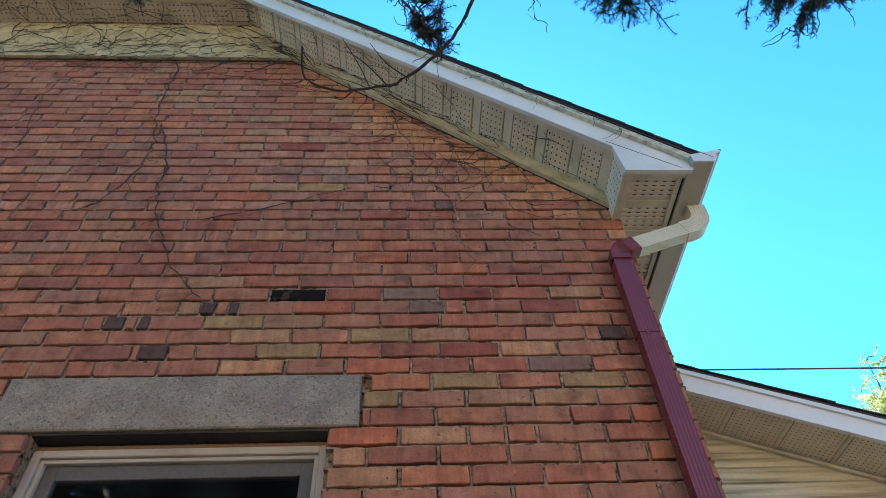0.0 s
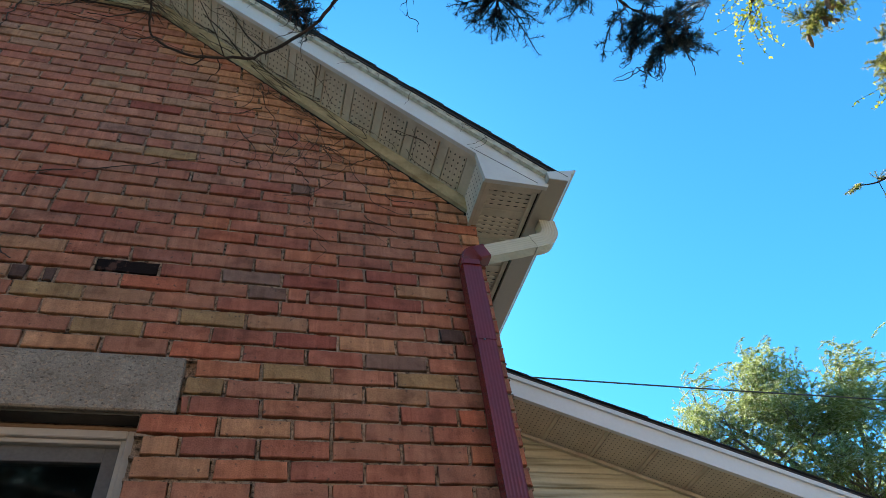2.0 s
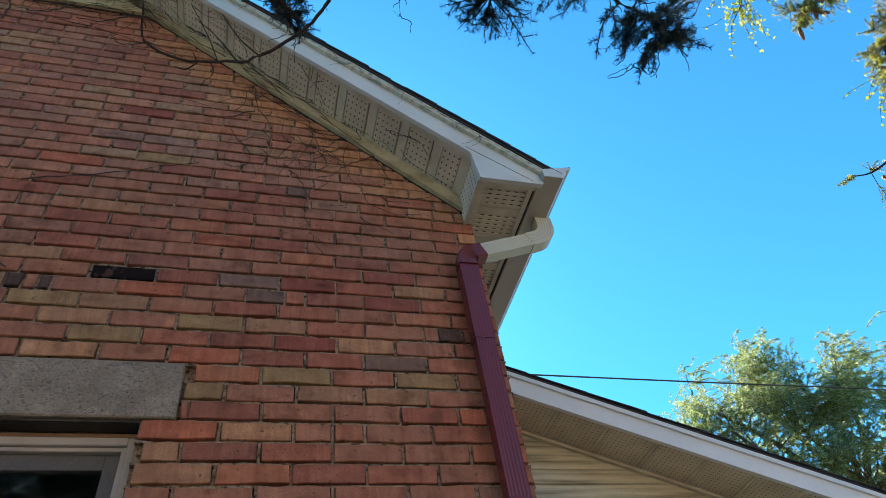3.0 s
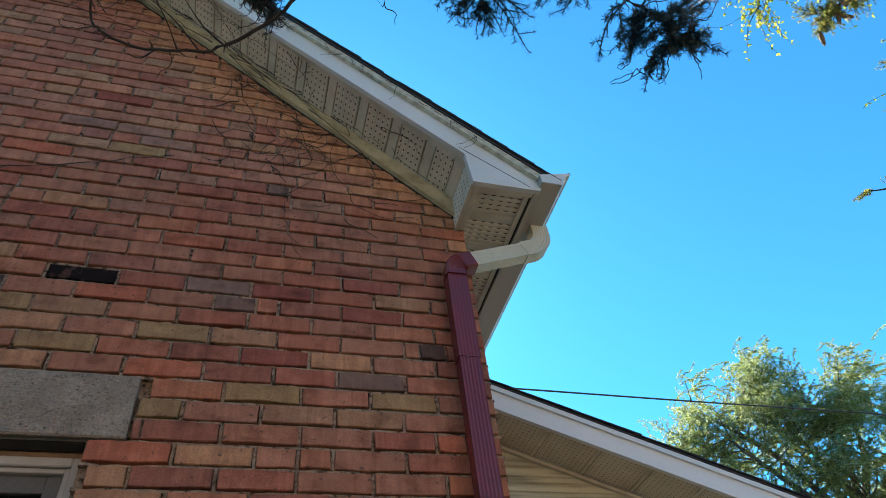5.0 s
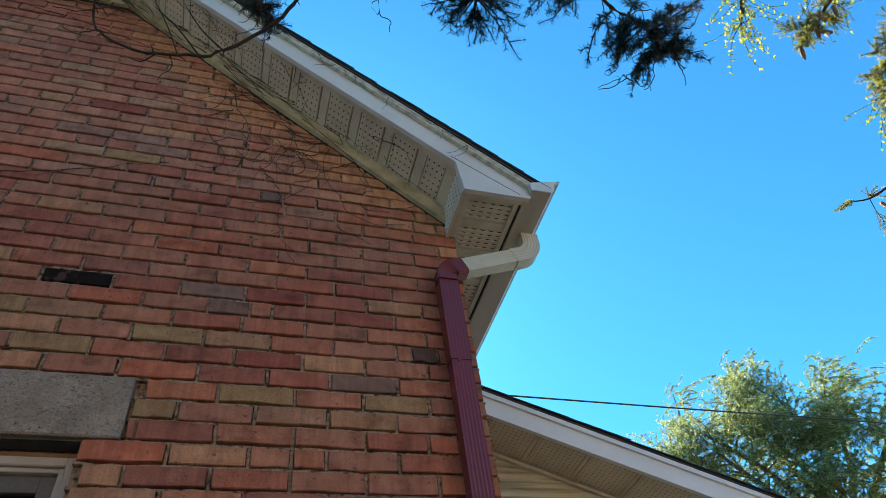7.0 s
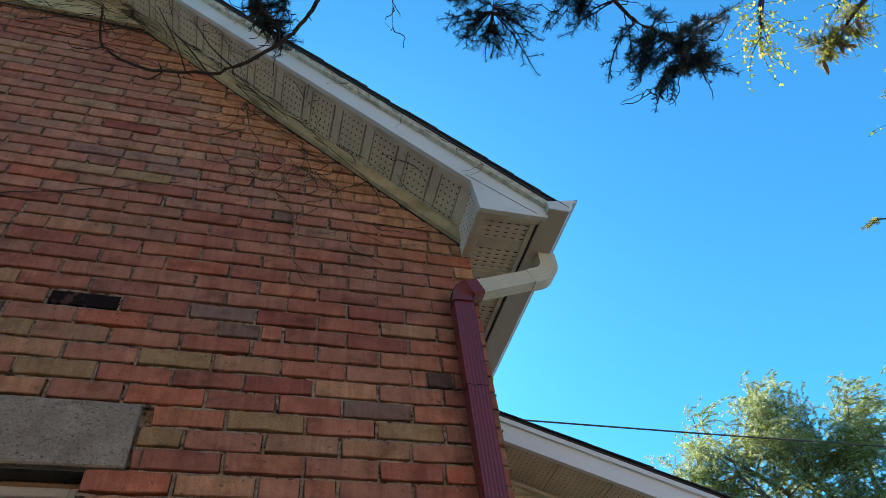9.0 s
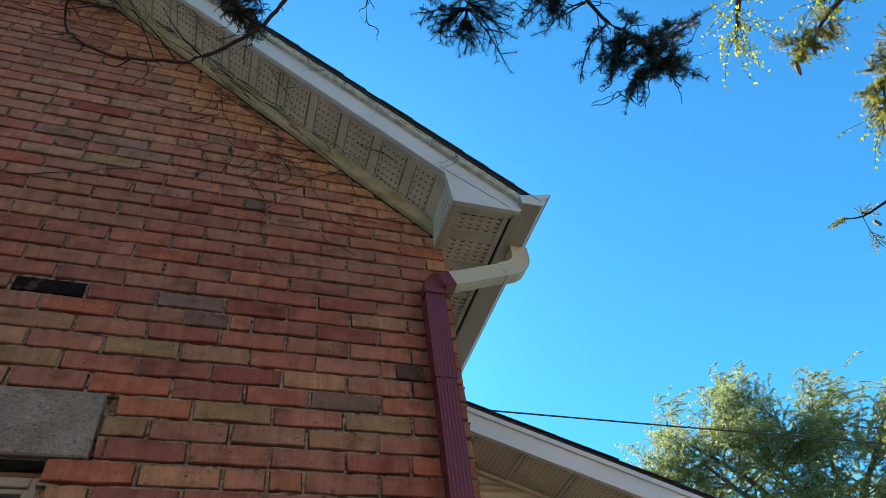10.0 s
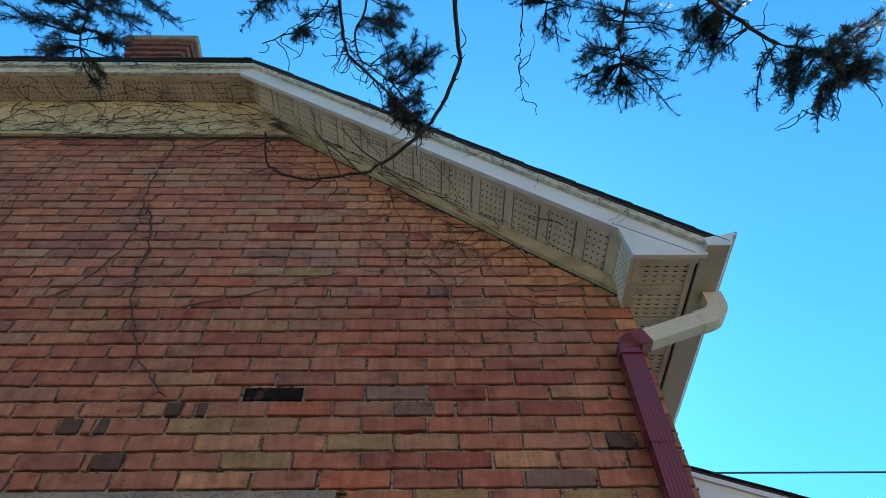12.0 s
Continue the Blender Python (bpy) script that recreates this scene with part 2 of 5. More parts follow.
def soffit_material(name="perforated_soffit", cell=(0.0255, 0.034), shape=(0.0255, 0.020), radius=0.0040, offset=0.0):
    """Painted perforated panel; the holes follow the panel's own axes."""
    m, nt, bsdf = nodes_of(name)
    tc = nt.nodes.new("ShaderNodeTexCoord").outputs["Object"]
    mp = nt.nodes.new("ShaderNodeMapping")
    mp.inputs["Scale"].default_value = (1 / cell[0], 1 / cell[1], 0)
    mp.inputs["Location"].default_value = (0, offset, 0)
    nt.links.new(tc, mp.inputs[0])
    fr = nt.nodes.new("ShaderNodeVectorMath")
    fr.operation = "FRACTION"
    nt.links.new(mp.outputs[0], fr.inputs[0])
    sb = nt.nodes.new("ShaderNodeVectorMath")
    sb.operation = "SUBTRACT"
    sb.inputs[1].default_value = (0.5, 0.5, 0)
    nt.links.new(fr.outputs[0], sb.inputs[0])
    sc = nt.nodes.new("ShaderNodeVectorMath")
    sc.operation = "MULTIPLY"
    sc.inputs[1].default_value = (*shape, 0)
    nt.links.new(sb.outputs[0], sc.inputs[0])
    ln = nt.nodes.new("ShaderNodeVectorMath")
    ln.operation = "LENGTH"
    nt.links.new(sc.outputs[0], ln.inputs[0])
    hole = nt.nodes.new("ShaderNodeMath")
    hole.operation = "LESS_THAN"
    hole.inputs[1].default_value = radius
    nt.links.new(ln.outputs["Value"], hole.inputs[0])
    p = geo_pos(nt)
    n1 = noise_node(nt, 7, 6, p)
    f = ramp_node(nt, n1.outputs[0], [(0.4, (0, 0, 0)), (0.75, (0.6,) * 3)])
    c = mix_node(nt, "MIX", f.outputs[0], (0.70, 0.63, 0.49), (0.42, 0.36, 0.24))
    c = mix_node(nt, "MIX", hole.outputs[0], c, (0.018, 0.016, 0.012))
    nt.links.new(c, bsdf.inputs["Base Color"])
    bsdf.inputs["Roughness"].default_value = 0.55
    return m


M_SOFFIT = soffit_material("perforated_soffit", (0.02738, 0.034), (0.02738, 0.0235), 0.0037)
M_SLOT = soffit_material("slotted_soffit", (0.040, 0.025), (0.011, 0.025), 0.0032, 0.5)
M_SOFFIT_FINE = soffit_material("fine_perforated_soffit", (0.0215, 0.0215), (0.0215, 0.0215), 0.0030)
M_RIB = plain("soffit_rib_paint", (0.66, 0.60, 0.46), 0.55, (0.34, 0.29, 0.19), 0.6, 7, 60, 0.05, grain=0.05)


def leaf_material(name, stops, through=0.35):
    m, nt, bsdf = nodes_of(name)
    rnd = nt.nodes.new("ShaderNodeNewGeometry").outputs["Random Per Island"]
    c = ramp_node(nt, rnd, stops).outputs[0]
    nt.links.new(c, bsdf.inputs["Base Color"])
    bsdf.inputs["Roughness"].default_value = 0.5
    tr = nt.nodes.new("ShaderNodeBsdfTranslucent")
    nt.links.new(c, tr.inputs[0])
    mx = nt.nodes.new("ShaderNodeMixShader")
    mx.inputs[0].default_value = through
    nt.links.new(bsdf.outputs[0], mx.inputs[1])
    nt.links.new(tr.outputs[0], mx.inputs[2])
    nt.links.new(mx.outputs[0], nt.nodes["Material Output"].inputs[0])
    return m


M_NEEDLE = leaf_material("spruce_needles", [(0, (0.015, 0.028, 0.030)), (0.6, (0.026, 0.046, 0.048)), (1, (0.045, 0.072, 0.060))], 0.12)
# lit version of the needles: sunshine is put into the brighter, yellower colours
M_NEEDLE2 = leaf_material("needles_painted_sunlit", [(0, (0.11, 0.14, 0.03)), (0.6, (0.24, 0.25, 0.05)), (1, (0.48, 0.40, 0.12))], 0.62)
M_WBARK = plain("willow_bark", (0.16, 0.13, 0.10), 0.95, (0.08, 0.065, 0.05), 0.6, 3, 40, 0.6)
M_WILLOW = leaf_material("willow_leaves", [(0, (0.10, 0.13, 0.04)), (0.35, (0.23, 0.28, 0.07)), (0.7, (0.38, 0.43, 0.14)), (0.88, (0.48, 0.52, 0.28)), (1, (0.62, 0.64, 0.48))], 0.66)
M_LEAF = leaf_material("yellow_green_leaves", [(0, (0.22, 0.27, 0.04)), (0.5, (0.40, 0.42, 0.05)), (1, (0.55, 0.47, 0.07))], 0.55)


def glass_material():
    m, nt, bsdf = nodes_of("window_glass")
    bsdf.inputs["Base Color"].default_value = (0.75, 0.8, 0.8, 1)
    bsdf.inputs["Roughness"].default_value = 0.02
    bsdf.inputs["Transmission Weight"].default_value = 1.0
    bsdf.inputs["IOR"].default_value = 1.5
    return m


M_GLASS = glass_material()

# ---- mesh helpers ----
def mesh_ob(name, bm, material, parent=None, label=""):
    me = bpy.data.meshes.new(name)
    bm.normal_update()
    bm.to_mesh(me)
    bm.free()
    me.materials.append(material)
    ob = new(name, me)
    if parent:
        ob.parent = parent
    if label:
        tagged(ob, label)
    return ob


def part(name, bm, material, parent, label=""):
    return mesh_ob(name, bm, material, parent, label)


def box(bm, x0, x1, y0, y1, z0, z1, bevel=0.0):
    vs = [bm.verts.new(p) for p in ((x0, y0, z0), (x1, y0, z0), (x1, y1, z0), (x0, y1, z0), (x0, y0, z1), (x1, y0, z1), (x1, y1, z1), (x0, y1, z1))]
    fs = [bm.faces.new([vs[i] for i in f]) for f in ((3, 2, 1, 0), (4, 5, 6, 7), (0, 1, 5, 4), (1, 2, 6, 5), (2, 3, 7, 6), (3, 0, 4, 7))]
    if bevel:
        es = list({e for f in fs for e in f.edges})
        bmesh.ops.bevel(bm, geom=es, offset=bevel, segments=1, affect="EDGES")
    return bm


def prism(bm, profile, axis, a, b):
    """A closed profile of points in the plane across the axis, drawn out from a to b."""
    def at(p, d):
        return {"x": (d, p[0], p[1]), "y": (p[0], d, p[1]), "z": (p[0], p[1], d)}[axis]
    v0 = [bm.verts.new(at(p, a)) for p in profile]
    v1 = [bm.verts.new(at(p, b)) for p in profile]
    n = len(profile)
    bm.faces.new(v0)
    bm.faces.new(v1[::-1])
    for i in range(n):
        bm.faces.new((v0[i], v1[i], v1[(i + 1) % n], v0[(i + 1) % n]))
    bmesh.ops.recalc_face_normals(bm, faces=bm.faces)
    return bm


def smooth_line(pts, n=4):
    """More points along a smooth curve through the given ones."""
    pts = [Vector(p) for p in pts]
    out = []
    for i in range(len(pts) - 1):
        p0, p1, p2, p3 = pts[max(i - 1, 0)], pts[i], pts[i + 1], pts[min(i + 2, len(pts) - 1)]
        for k in range(n):
            t = k / n
            out.append(0.5 * ((2 * p1) + (p2 - p0) * t + (2 * p0 - 5 * p1 + 4 * p2 - p3) * t * t + (3 * p1 - p0 - 3 * p2 + p3) * t ** 3))
    out.append(pts[-1])
    return out


def tube(bm, pts, r0, r1, sides=5):
    pts = [Vector(p) for p in pts]
    rings = []
    for i, p in enumerate(pts):
        d = (pts[min(i + 1, len(pts) - 1)] - pts[max(i - 1, 0)]).normalized()
        u = d.orthogonal().normalized()
        w = d.cross(u)
        r = r0 + (r1 - r0) * i / max(1, len(pts) - 1)
        rings.append([bm.verts.new(p + r * (u * math.cos(6.2832 * k / sides) + w * math.sin(6.2832 * k / sides))) for k in range(sides)])
    for a, b in zip(rings, rings[1:]):
        off = min(range(sides), key=lambda o: (a[0].co - b[o].co).length)
        for k in range(sides):
            bm.faces.new((a[k], a[(k + 1) % sides], b[(k + 1 + off) % sides], b[(k + off) % sides]))
    bm.faces.new(rings[0][::-1])
    bm.faces.new(rings[-1])


def thing(name, label, category, place=(0, 0, 0), kind="", group=""):
    e = new(name)
    e.location = place
    return tagged(e, label, category, group, kind)


# ---- measures of the house ----
LINT, COURSE, PITCH = 2.75, 0.073, 0.222
CORNER, LEFT, BACK = 1.148, -6.9, 9.0
BEND_X, BEND_Z = -0.561, 5.211
RAKE = 0.905
OVER = -0.265


def course_z(r):
    return LINT + COURSE * r if r <= 12 else LINT + COURSE * 12 + 0.0709 * (r - 12)


def gable_top(x):
    """Lower edge of the frieze above the brickwork."""
    return min(BEND_Z, BEND_Z - RAKE * (x - BEND_X))


WIN = (-1.055, -0.106, 1.15, LINT - 3 * COURSE)

# ---- ground ----
bm = bmesh.new()
vs = [bm.verts.new(p) for p in ((-900, -900, 0), (900, -900, 0), (900, 900, 0), (-900, 900, 0))]
bm.faces.new(vs)
tagged(mesh_ob("ground", bm, M_GROUND), "unseen ground round the house, warm tone set for bounced light", "ground", kind="structure")

# ---- brick wall with its window opening ----
F, BED = 0.0085, 0.026
bm = bmesh.new()
prism(bm, [(LEFT, 0), (WIN[0], 0), (WIN[0], BEND_Z + 0.4), (LEFT, BEND_Z + 0.4)], "y", BED, 0.25)
prism(bm, [(WIN[0], 0), (WIN[1], 0), (WIN[1], WIN[2]), (WIN[0], WIN[2])], "y", BED, 0.25)
prism(bm, [(WIN[0], WIN[3]), (WIN[1], WIN[3]), (WIN[1], BEND_Z - 0.2), (BEND_X, BEND_Z + 0.3), (WIN[0], BEND_Z + 0.3)], "y", BED, 0.25)
prism(bm, [(WIN[1], 0), (CORNER - 0.004, 0), (CORNER - 0.004, gable_top(CORNER) + 0.02), (WIN[1], BEND_Z - 0.25)], "y", BED, 0.25)
wall = tagged(mesh_ob("wall_front", bm, M_MORTAR), "weathered red and brown brick gable wall with lime mortar", "wall", kind="structure")
bm = bmesh.new()
box(bm, CORNER - 0.25, CORNER - 0.004, 0.25, BACK, 0, 3.70)
tagged(mesh_ob("wall_side", bm, M_BRICK_JOINED), "brick side wall of the house under the eaves", "wall", kind="structure")
bm = bmesh.new()
box(bm, LEFT, LEFT + 0.25, 0.25, BACK, 0, 3.7)
tagged(mesh_ob("wall_west", bm, M_BRICK_JOINED), "brick side wall away from the garage", "wall", kind="structure")
bm = bmesh.new()
prism(bm, [(LEFT, 0), (CORNER, 0), (CORNER, 3.6), (-2.88, 7.2), (LEFT, 3.6)], "y", BACK, BACK + 0.25)
tagged(mesh_ob("wall_back", bm, M_BRICK_JOINED), "brick wall at the back of the house", "wall", kind="structure")
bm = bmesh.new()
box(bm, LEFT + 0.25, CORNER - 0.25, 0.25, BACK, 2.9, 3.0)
tagged(mesh_ob("ceiling", bm, M_DARK), "unseen ceiling behind the window, coloured dark for the unlit room", "ceiling", kind="structure")
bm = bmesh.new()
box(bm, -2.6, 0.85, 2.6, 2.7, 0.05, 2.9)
tagged(mesh_ob("wall_inner", bm, M_DARK), "unseen inner wall behind the window, coloured dark for the unlit room", "wall", kind="structure")

# unseen wall across the yard, behind the camera, added to bounce warm light
bm = bmesh.new()
prism(bm, [(-14, 0), (16, 0), (16, 5.4), (-14, 5.4)], "y", -10.4, -10.0)
tagged(mesh_ob("bounce_wall", bm, M_BOUNCE), "unseen buff wall added across the yard to bounce warm sunlight", "wall", kind="structure")

# lintel
bm = bmesh.new()
box(bm, -1.205, -0.004, -0.004, 0.12, LINT - 3 * COURSE + 0.002, LINT - 0.004, 0.005)
tagged(mesh_ob("lintel", bm, M_CONCRETE), "grey cast concrete lintel over the window", "lintel", kind="structure")

# dark strip put in for the shadowed gap beneath the lintel
bm = bmesh.new()
box(bm, -1.055, -0.106, 0.012, 0.072, LINT - 3 * COURSE - 0.007, LINT - 3 * COURSE - 0.001)
tagged(mesh_ob("lintel_shade", bm, M_SHADE), "dark strip painted for the shade under the lintel", "lintel", kind="structure")

# ---- eaves: soffit, frieze, fascia ----
def rake_pt(x, dz=0.0):
    return BEND_Z - RAKE * (x - BEND_X) + dz


SOF_BEND_X, SOF_Z = -0.842, 5.56
BOX_X0, BOX_X1, BOX_Z = 1.105, 1.392, 3.628


def soffit_z(x):
    return min(SOF_Z, SOF_Z - 0.905 * (x - SOF_BEND_X))


frieze = thing("frieze", "cream painted frieze boards under the eaves, stained", "trim", kind="structure")
bm = bmesh.new()
prism(bm, [(BEND_X + 0.01, BEND_Z), (CORNER - 0.03, rake_pt(CORNER - 0.03)), (CORNER - 0.03, rake_pt(CORNER - 0.03, 0.13)), (BEND_X - 0.06, rake_pt(BEND_X - 0.06, 0.13))], "y", -0.026, F)
part("rake_board", bm, M_CREAM, frieze)
bm = bmesh.new()
prism(bm, [(BEND_X - 0.06, rake_pt(BEND_X - 0.06, 0.133)), (1.075, rake_pt(1.075, 0.133)), (1.075, soffit_z(1.075) + 0.01), (SOF_BEND_X + 0.06, soffit_z(SOF_BEND_X + 0.06) + 0.01)], "y", -0.044, F)
part("rake_moulding", bm, M_CREAM, frieze)
bm = bmesh.new()
prism(bm, [(LEFT, BEND_Z), (BEND_X, BEND_Z), (BEND_X - 0.175, 5.37), (LEFT, 5.37)], "y", -0.026, F)
part("lower_board", bm, M_CREAM, frieze)
bm = bmesh.new()
prism(bm, [(-0.026, 5.372), (F, 5.372), (F, SOF_Z + 0.01), (-0.085, SOF_Z + 0.01), (-0.085, SOF_Z - 0.03)], "x", LEFT, -0.66)
part("cove_board", bm, M_CREAM, frieze)

# thin dark strips stand in for the shadow line below the frieze boards
bm = bmesh.new()
prism(bm, [(LEFT, BEND_Z - 0.013), (BEND_X + 0.013, BEND_Z - 0.013), (BEND_X, BEND_Z - 0.001), (LEFT, BEND_Z - 0.001)], "y", -0.008, F)
part("shade_strip", bm, M_SHADE, frieze, "dark strip painted for the shadow line under the frieze")
bm = bmesh.new()
prism(bm, [(BEND_X + 0.013, BEND_Z - 0.013), (CORNER - 0.03, rake_pt(CORNER - 0.03, -0.007)), (CORNER - 0.03, rake_pt(CORNER - 0.03, -0.001)), (BEND_X + 0.003, rake_pt(BEND_X + 0.003, -0.001))], "y", -0.005, F)
part("shade_strip", bm, M_SHADE, frieze, "dark strip painted for the shadow line under the frieze")

soffit = thing("soffit", "perforated cream soffit panels under the gable overhang", "soffit", kind="structure")


def soffit_panel(m, length, width):
    """One panel, seen from below: a perforated pan and a plain rib. Local x across the panel, y along its ribs."""
    bm = bmesh.new()
    rib = 0.058 if width > 0.15 else 0.03
    pleat, x0 = 0.02738, 0.0
    while x0 < width - rib - 0.004:
        x1 = min(x0 + pleat, width - rib)
        prism(bm, [(x0, 0.0045), (x0 + 0.003, 0.0), (x1, 0.0022), (x1, 0.008), (x0, 0.008)], "y", 0, length)
        x0 += pleat
    ob = part("soffit_panel", bm, M_SOFFIT, soffit)
    ob.matrix_basis = m
    bm = bmesh.new()
    prism(bm, [(width - rib, 0.010), (width - rib + 0.005, 0.004), (width - 0.007, 0.004), (width - 0.007, -0.003), (width, -0.003), (width, 0.016), (width - rib, 0.016)], "y", 0, length)
    ob = part("rib", bm, M_RIB, ob)
    return ob


slope = math.atan(0.905)
step = 0.2003
soffit_panel(Matrix.Translation((SOF_BEND_X, OVER + 0.004, SOF_Z)) @ Matrix.Rotation(slope, 4, "Y"), -OVER - 0.004 + F, 0.062)
x = SOF_BEND_X + 0.0465
while x < 1.09:
    w = min(step, (1.106 - x) / math.cos(slope))
    soffit_panel(Matrix.Translation((x, OVER + 0.004, soffit_z(x))) @ Matrix.Rotation(slope, 4, "Y"), -OVER - 0.004 + F, max(w, 0.05) - 0.001)
    x += step * math.cos(slope)
soffit_panel(Matrix.Translation((-0.948, OVER + 0.004, SOF_Z)), -OVER - 0.09, -0.948 * -1 + SOF_BEND_X)
x = -0.949
while x > -3.6:
    x -= 0.213
    soffit_panel(Matrix.Translation((x, OVER + 0.004, SOF_Z)), -OVER - 0.09, 0.212)
# plain long run of soffit beyond the corner of the view
bm = bmesh.new()
box(bm, LEFT - 0.3, x - 0.002, OVER + 0.004, -0.086, SOF_Z, SOF_Z + 0.006)
part("soffit_run", bm, M_SOFFIT, soffit)

bm = bmesh.new()
prism(bm, [(SOF_BEND_X, SOF_Z - 0.004), (1.10, soffit_z(1.10) - 0.004), (1.10, soffit_z(1.10) - 0.0005), (SOF_BEND_X, SOF_Z - 0.0005)], "y", OVER + 0.0065, OVER + 0.036)
part("return_strip", bm, M_RIB, soffit, "plain trim strip behind the fascia")
bm = bmesh.new()
box(bm, LEFT - 0.3, SOF_BEND_X, OVER + 0.0065, OVER + 0.036, SOF_Z - 0.004, SOF_Z - 0.0005)
part("return_strip", bm, M_RIB, soffit, "plain trim strip behind the fascia")

fascia = thing("rake_fascia", "white aluminium clad fascia along the gable edge, dirty at the top", "fascia", kind="structure")


def fascia_top(x):
    return min(5.69, 3.712 + 0.872 * (1.45 - x))


def fascia_bottom(x):
    return min(5.555, 3.805 + 0.879 * (1.09 - x))


FB_X = 1.09 - (5.555 - 3.805) / 0.879
FT_X = 1.45 - (5.69 - 3.712) / 0.872
bm = bmesh.new()
prism(bm, [(FB_X, 5.555), (1.09, 3.805), (BOX_X0, BOX_Z - 0.012), (BOX_X1 + 0.012, BOX_Z - 0.012), (1.435, fascia_top(1.435) - 0.035), (FT_X, 5.69 - 0.035)], "y", OVER - 0.016, OVER + 0.006)
part("fascia_board", bm, M_WHITE, fascia)
bm = bmesh.new()
prism(bm, [(FT_X, 5.69 - 0.075), (1.40, fascia_top(1.40) - 0.075), (1.44, fascia_top(1.44) - 0.01), (FT_X, 5.69 - 0.01)], "y", OVER - 0.036, OVER - 0.0165)
part("drip_edge", bm, M_DIRTY, fascia, "dirty mottled drip edge")
bm = bmesh.new()
box(bm, LEFT - 0.3, FB_X, OVER - 0.016, OVER + 0.006, 5.555, 5.66)
prism(bm, [(FB_X, 5.555), (FT_X, 5.66), (FB_X, 5.66)], "y", OVER - 0.016, OVER + 0.006)
part("fascia_board", bm, M_DIRTY, fascia, "stained cream fascia board")
bm = bmesh.new()
box(bm, LEFT - 0.3, FT_X, OVER - 0.036, OVER - 0.0165, 5.625, 5.68)
part("drip_edge", bm, M_DIRTY, fascia, "dirty mottled drip edge")
bm = bmesh.new()
tube(bm, [(1.07, OVER - 0.017, 3.845), (1.36, OVER - 0.017, 3.632)], 0.0012, 0.0012, 4)
part("lap_seam", bm, M_SASH, fascia)

# boxed eave at the corner and along the side
eave = thing("eave_box", "boxed eave with perforated cream soffit and trim channels", "eave", kind="structure")
bm = bmesh.new()
prism(bm, [(OVER + 0.006, BOX_Z), (F - 0.002, BOX_Z), (F - 0.002, 3.80), (OVER + 0.006, 3.80)], "x", BOX_X0, BOX_X0 + 0.012)
ob = part("side_panel", bm, M_SOFFIT, eave)
me = ob.data
me.transform(Matrix.Rotation(radians(90), 4, "Y"))
ob.matrix_basis = Matrix.Rotation(radians(-90), 4, "Y")
y = OVER + 0.03
k = 0
while y < 1.1:
    wdt = 0.125 if k % 2 == 0 else 0.05
    bm = bmesh.new()
    x0 = BOX_X0 + 0.035 if y < -0.06 else CORNER - 0.003
    n = 5 if k % 2 == 0 else 1
    for j in range(n):
        a, b = y + wdt * j / n, y + wdt * (j + 1) / n
        a, b = a - y, b - y
        prism(bm, [(a, BOX_Z + 0.009), (a + 0.005, BOX_Z + 0.001), (b - 0.003, BOX_Z + 0.003), (b, BOX_Z + 0.009), (b, BOX_Z + 0.011), (a, BOX_Z + 0.011)], "x", x0, BOX_X1 - 0.035)
    part("soffit_strip", bm, M_SLOT if k % 2 == 0 else M_RIB, eave).location.y = y
    y += wdt + 0.001
    k += 1
bm = bmesh.new()
box(bm, BOX_X0 + 0.013, BOX_X0 + 0.04, OVER + 0.007, -0.002, BOX_Z - 0.006, BOX_Z + 0.006, 0.002)
part("trim_channel", bm, M_RIB, eave)
bm = bmesh.new()
box(bm, BOX_X1 - 0.044, BOX_X1 - 0.021, OVER + 0.033, 1.1, BOX_Z - 0.006, BOX_Z + 0.006, 0.002)
part("trim_channel", bm, M_RIB, eave)
bm = bmesh.new()
box(bm, BOX_X0 + 0.013, BOX_X1, OVER + 0.007, OVER + 0.032, BOX_Z - 0.008, BOX_Z + 0.006, 0.002)
part("trim_channel", bm, M_RIB, eave)
bm = bmesh.new()
box(bm, BOX_X0 - 0.003, BOX_X0 + 0.0125, OVER + 0.0065, F - 0.003, BOX_Z - 0.006, BOX_Z - 0.0005)
part("trim_channel", bm, M_RIB, eave)
# the shade inside this open joint is a near-black strip
bm = bmesh.new()
box(bm, BOX_X1 - 0.0205, BOX_X1 - 0.0105, OVER + 0.033, 1.1, BOX_Z + 0.002, BOX_Z + 0.011)
part("joint_shade", bm, M_SHADE, eave, "dark strip painted for the shaded joint beside the gutter board")
bm = bmesh.new()
box(bm, BOX_X1 - 0.010, BOX_X1 + 0.008, OVER + 0.007, BACK, BOX_Z - 0.012, 3.80)
part("eave_fascia", bm, M_GUTTER, eave)
bm = bmesh.new()
box(bm, CORNER + 0.002, BOX_X1 - 0.012, 1.105, BACK, BOX_Z, BOX_Z + 0.01)
part("soffit_run", bm, M_RIB, eave)

bm = bmesh.new()
box(bm, BOX_X0 + 0.013, BOX_X1 - 0.011, OVER + 0.007, F - 0.001, BOX_Z + 0.012, 3.70)
box(bm, CORNER - 0.002, BOX_X1 - 0.011, F, BACK, BOX_Z + 0.012, 3.70)
part("box_core", bm, M_RIB, eave)

# gutter
gutter = thing("gutter", "almond aluminium eave gutter with a closed end", "gutter")
GX0, GX1, GZ0, GZ1 = 1.404, 1.552, 3.637, 3.73
bm = bmesh.new()
outer = [(GX0, GZ0 + 0.05), (GX0, GZ0), (1.497, GZ0), (1.518, GZ0 + 0.03), (1.526, GZ0 + 0.064), (1.552, GZ0 + 0.078), (1.552, GZ1)]
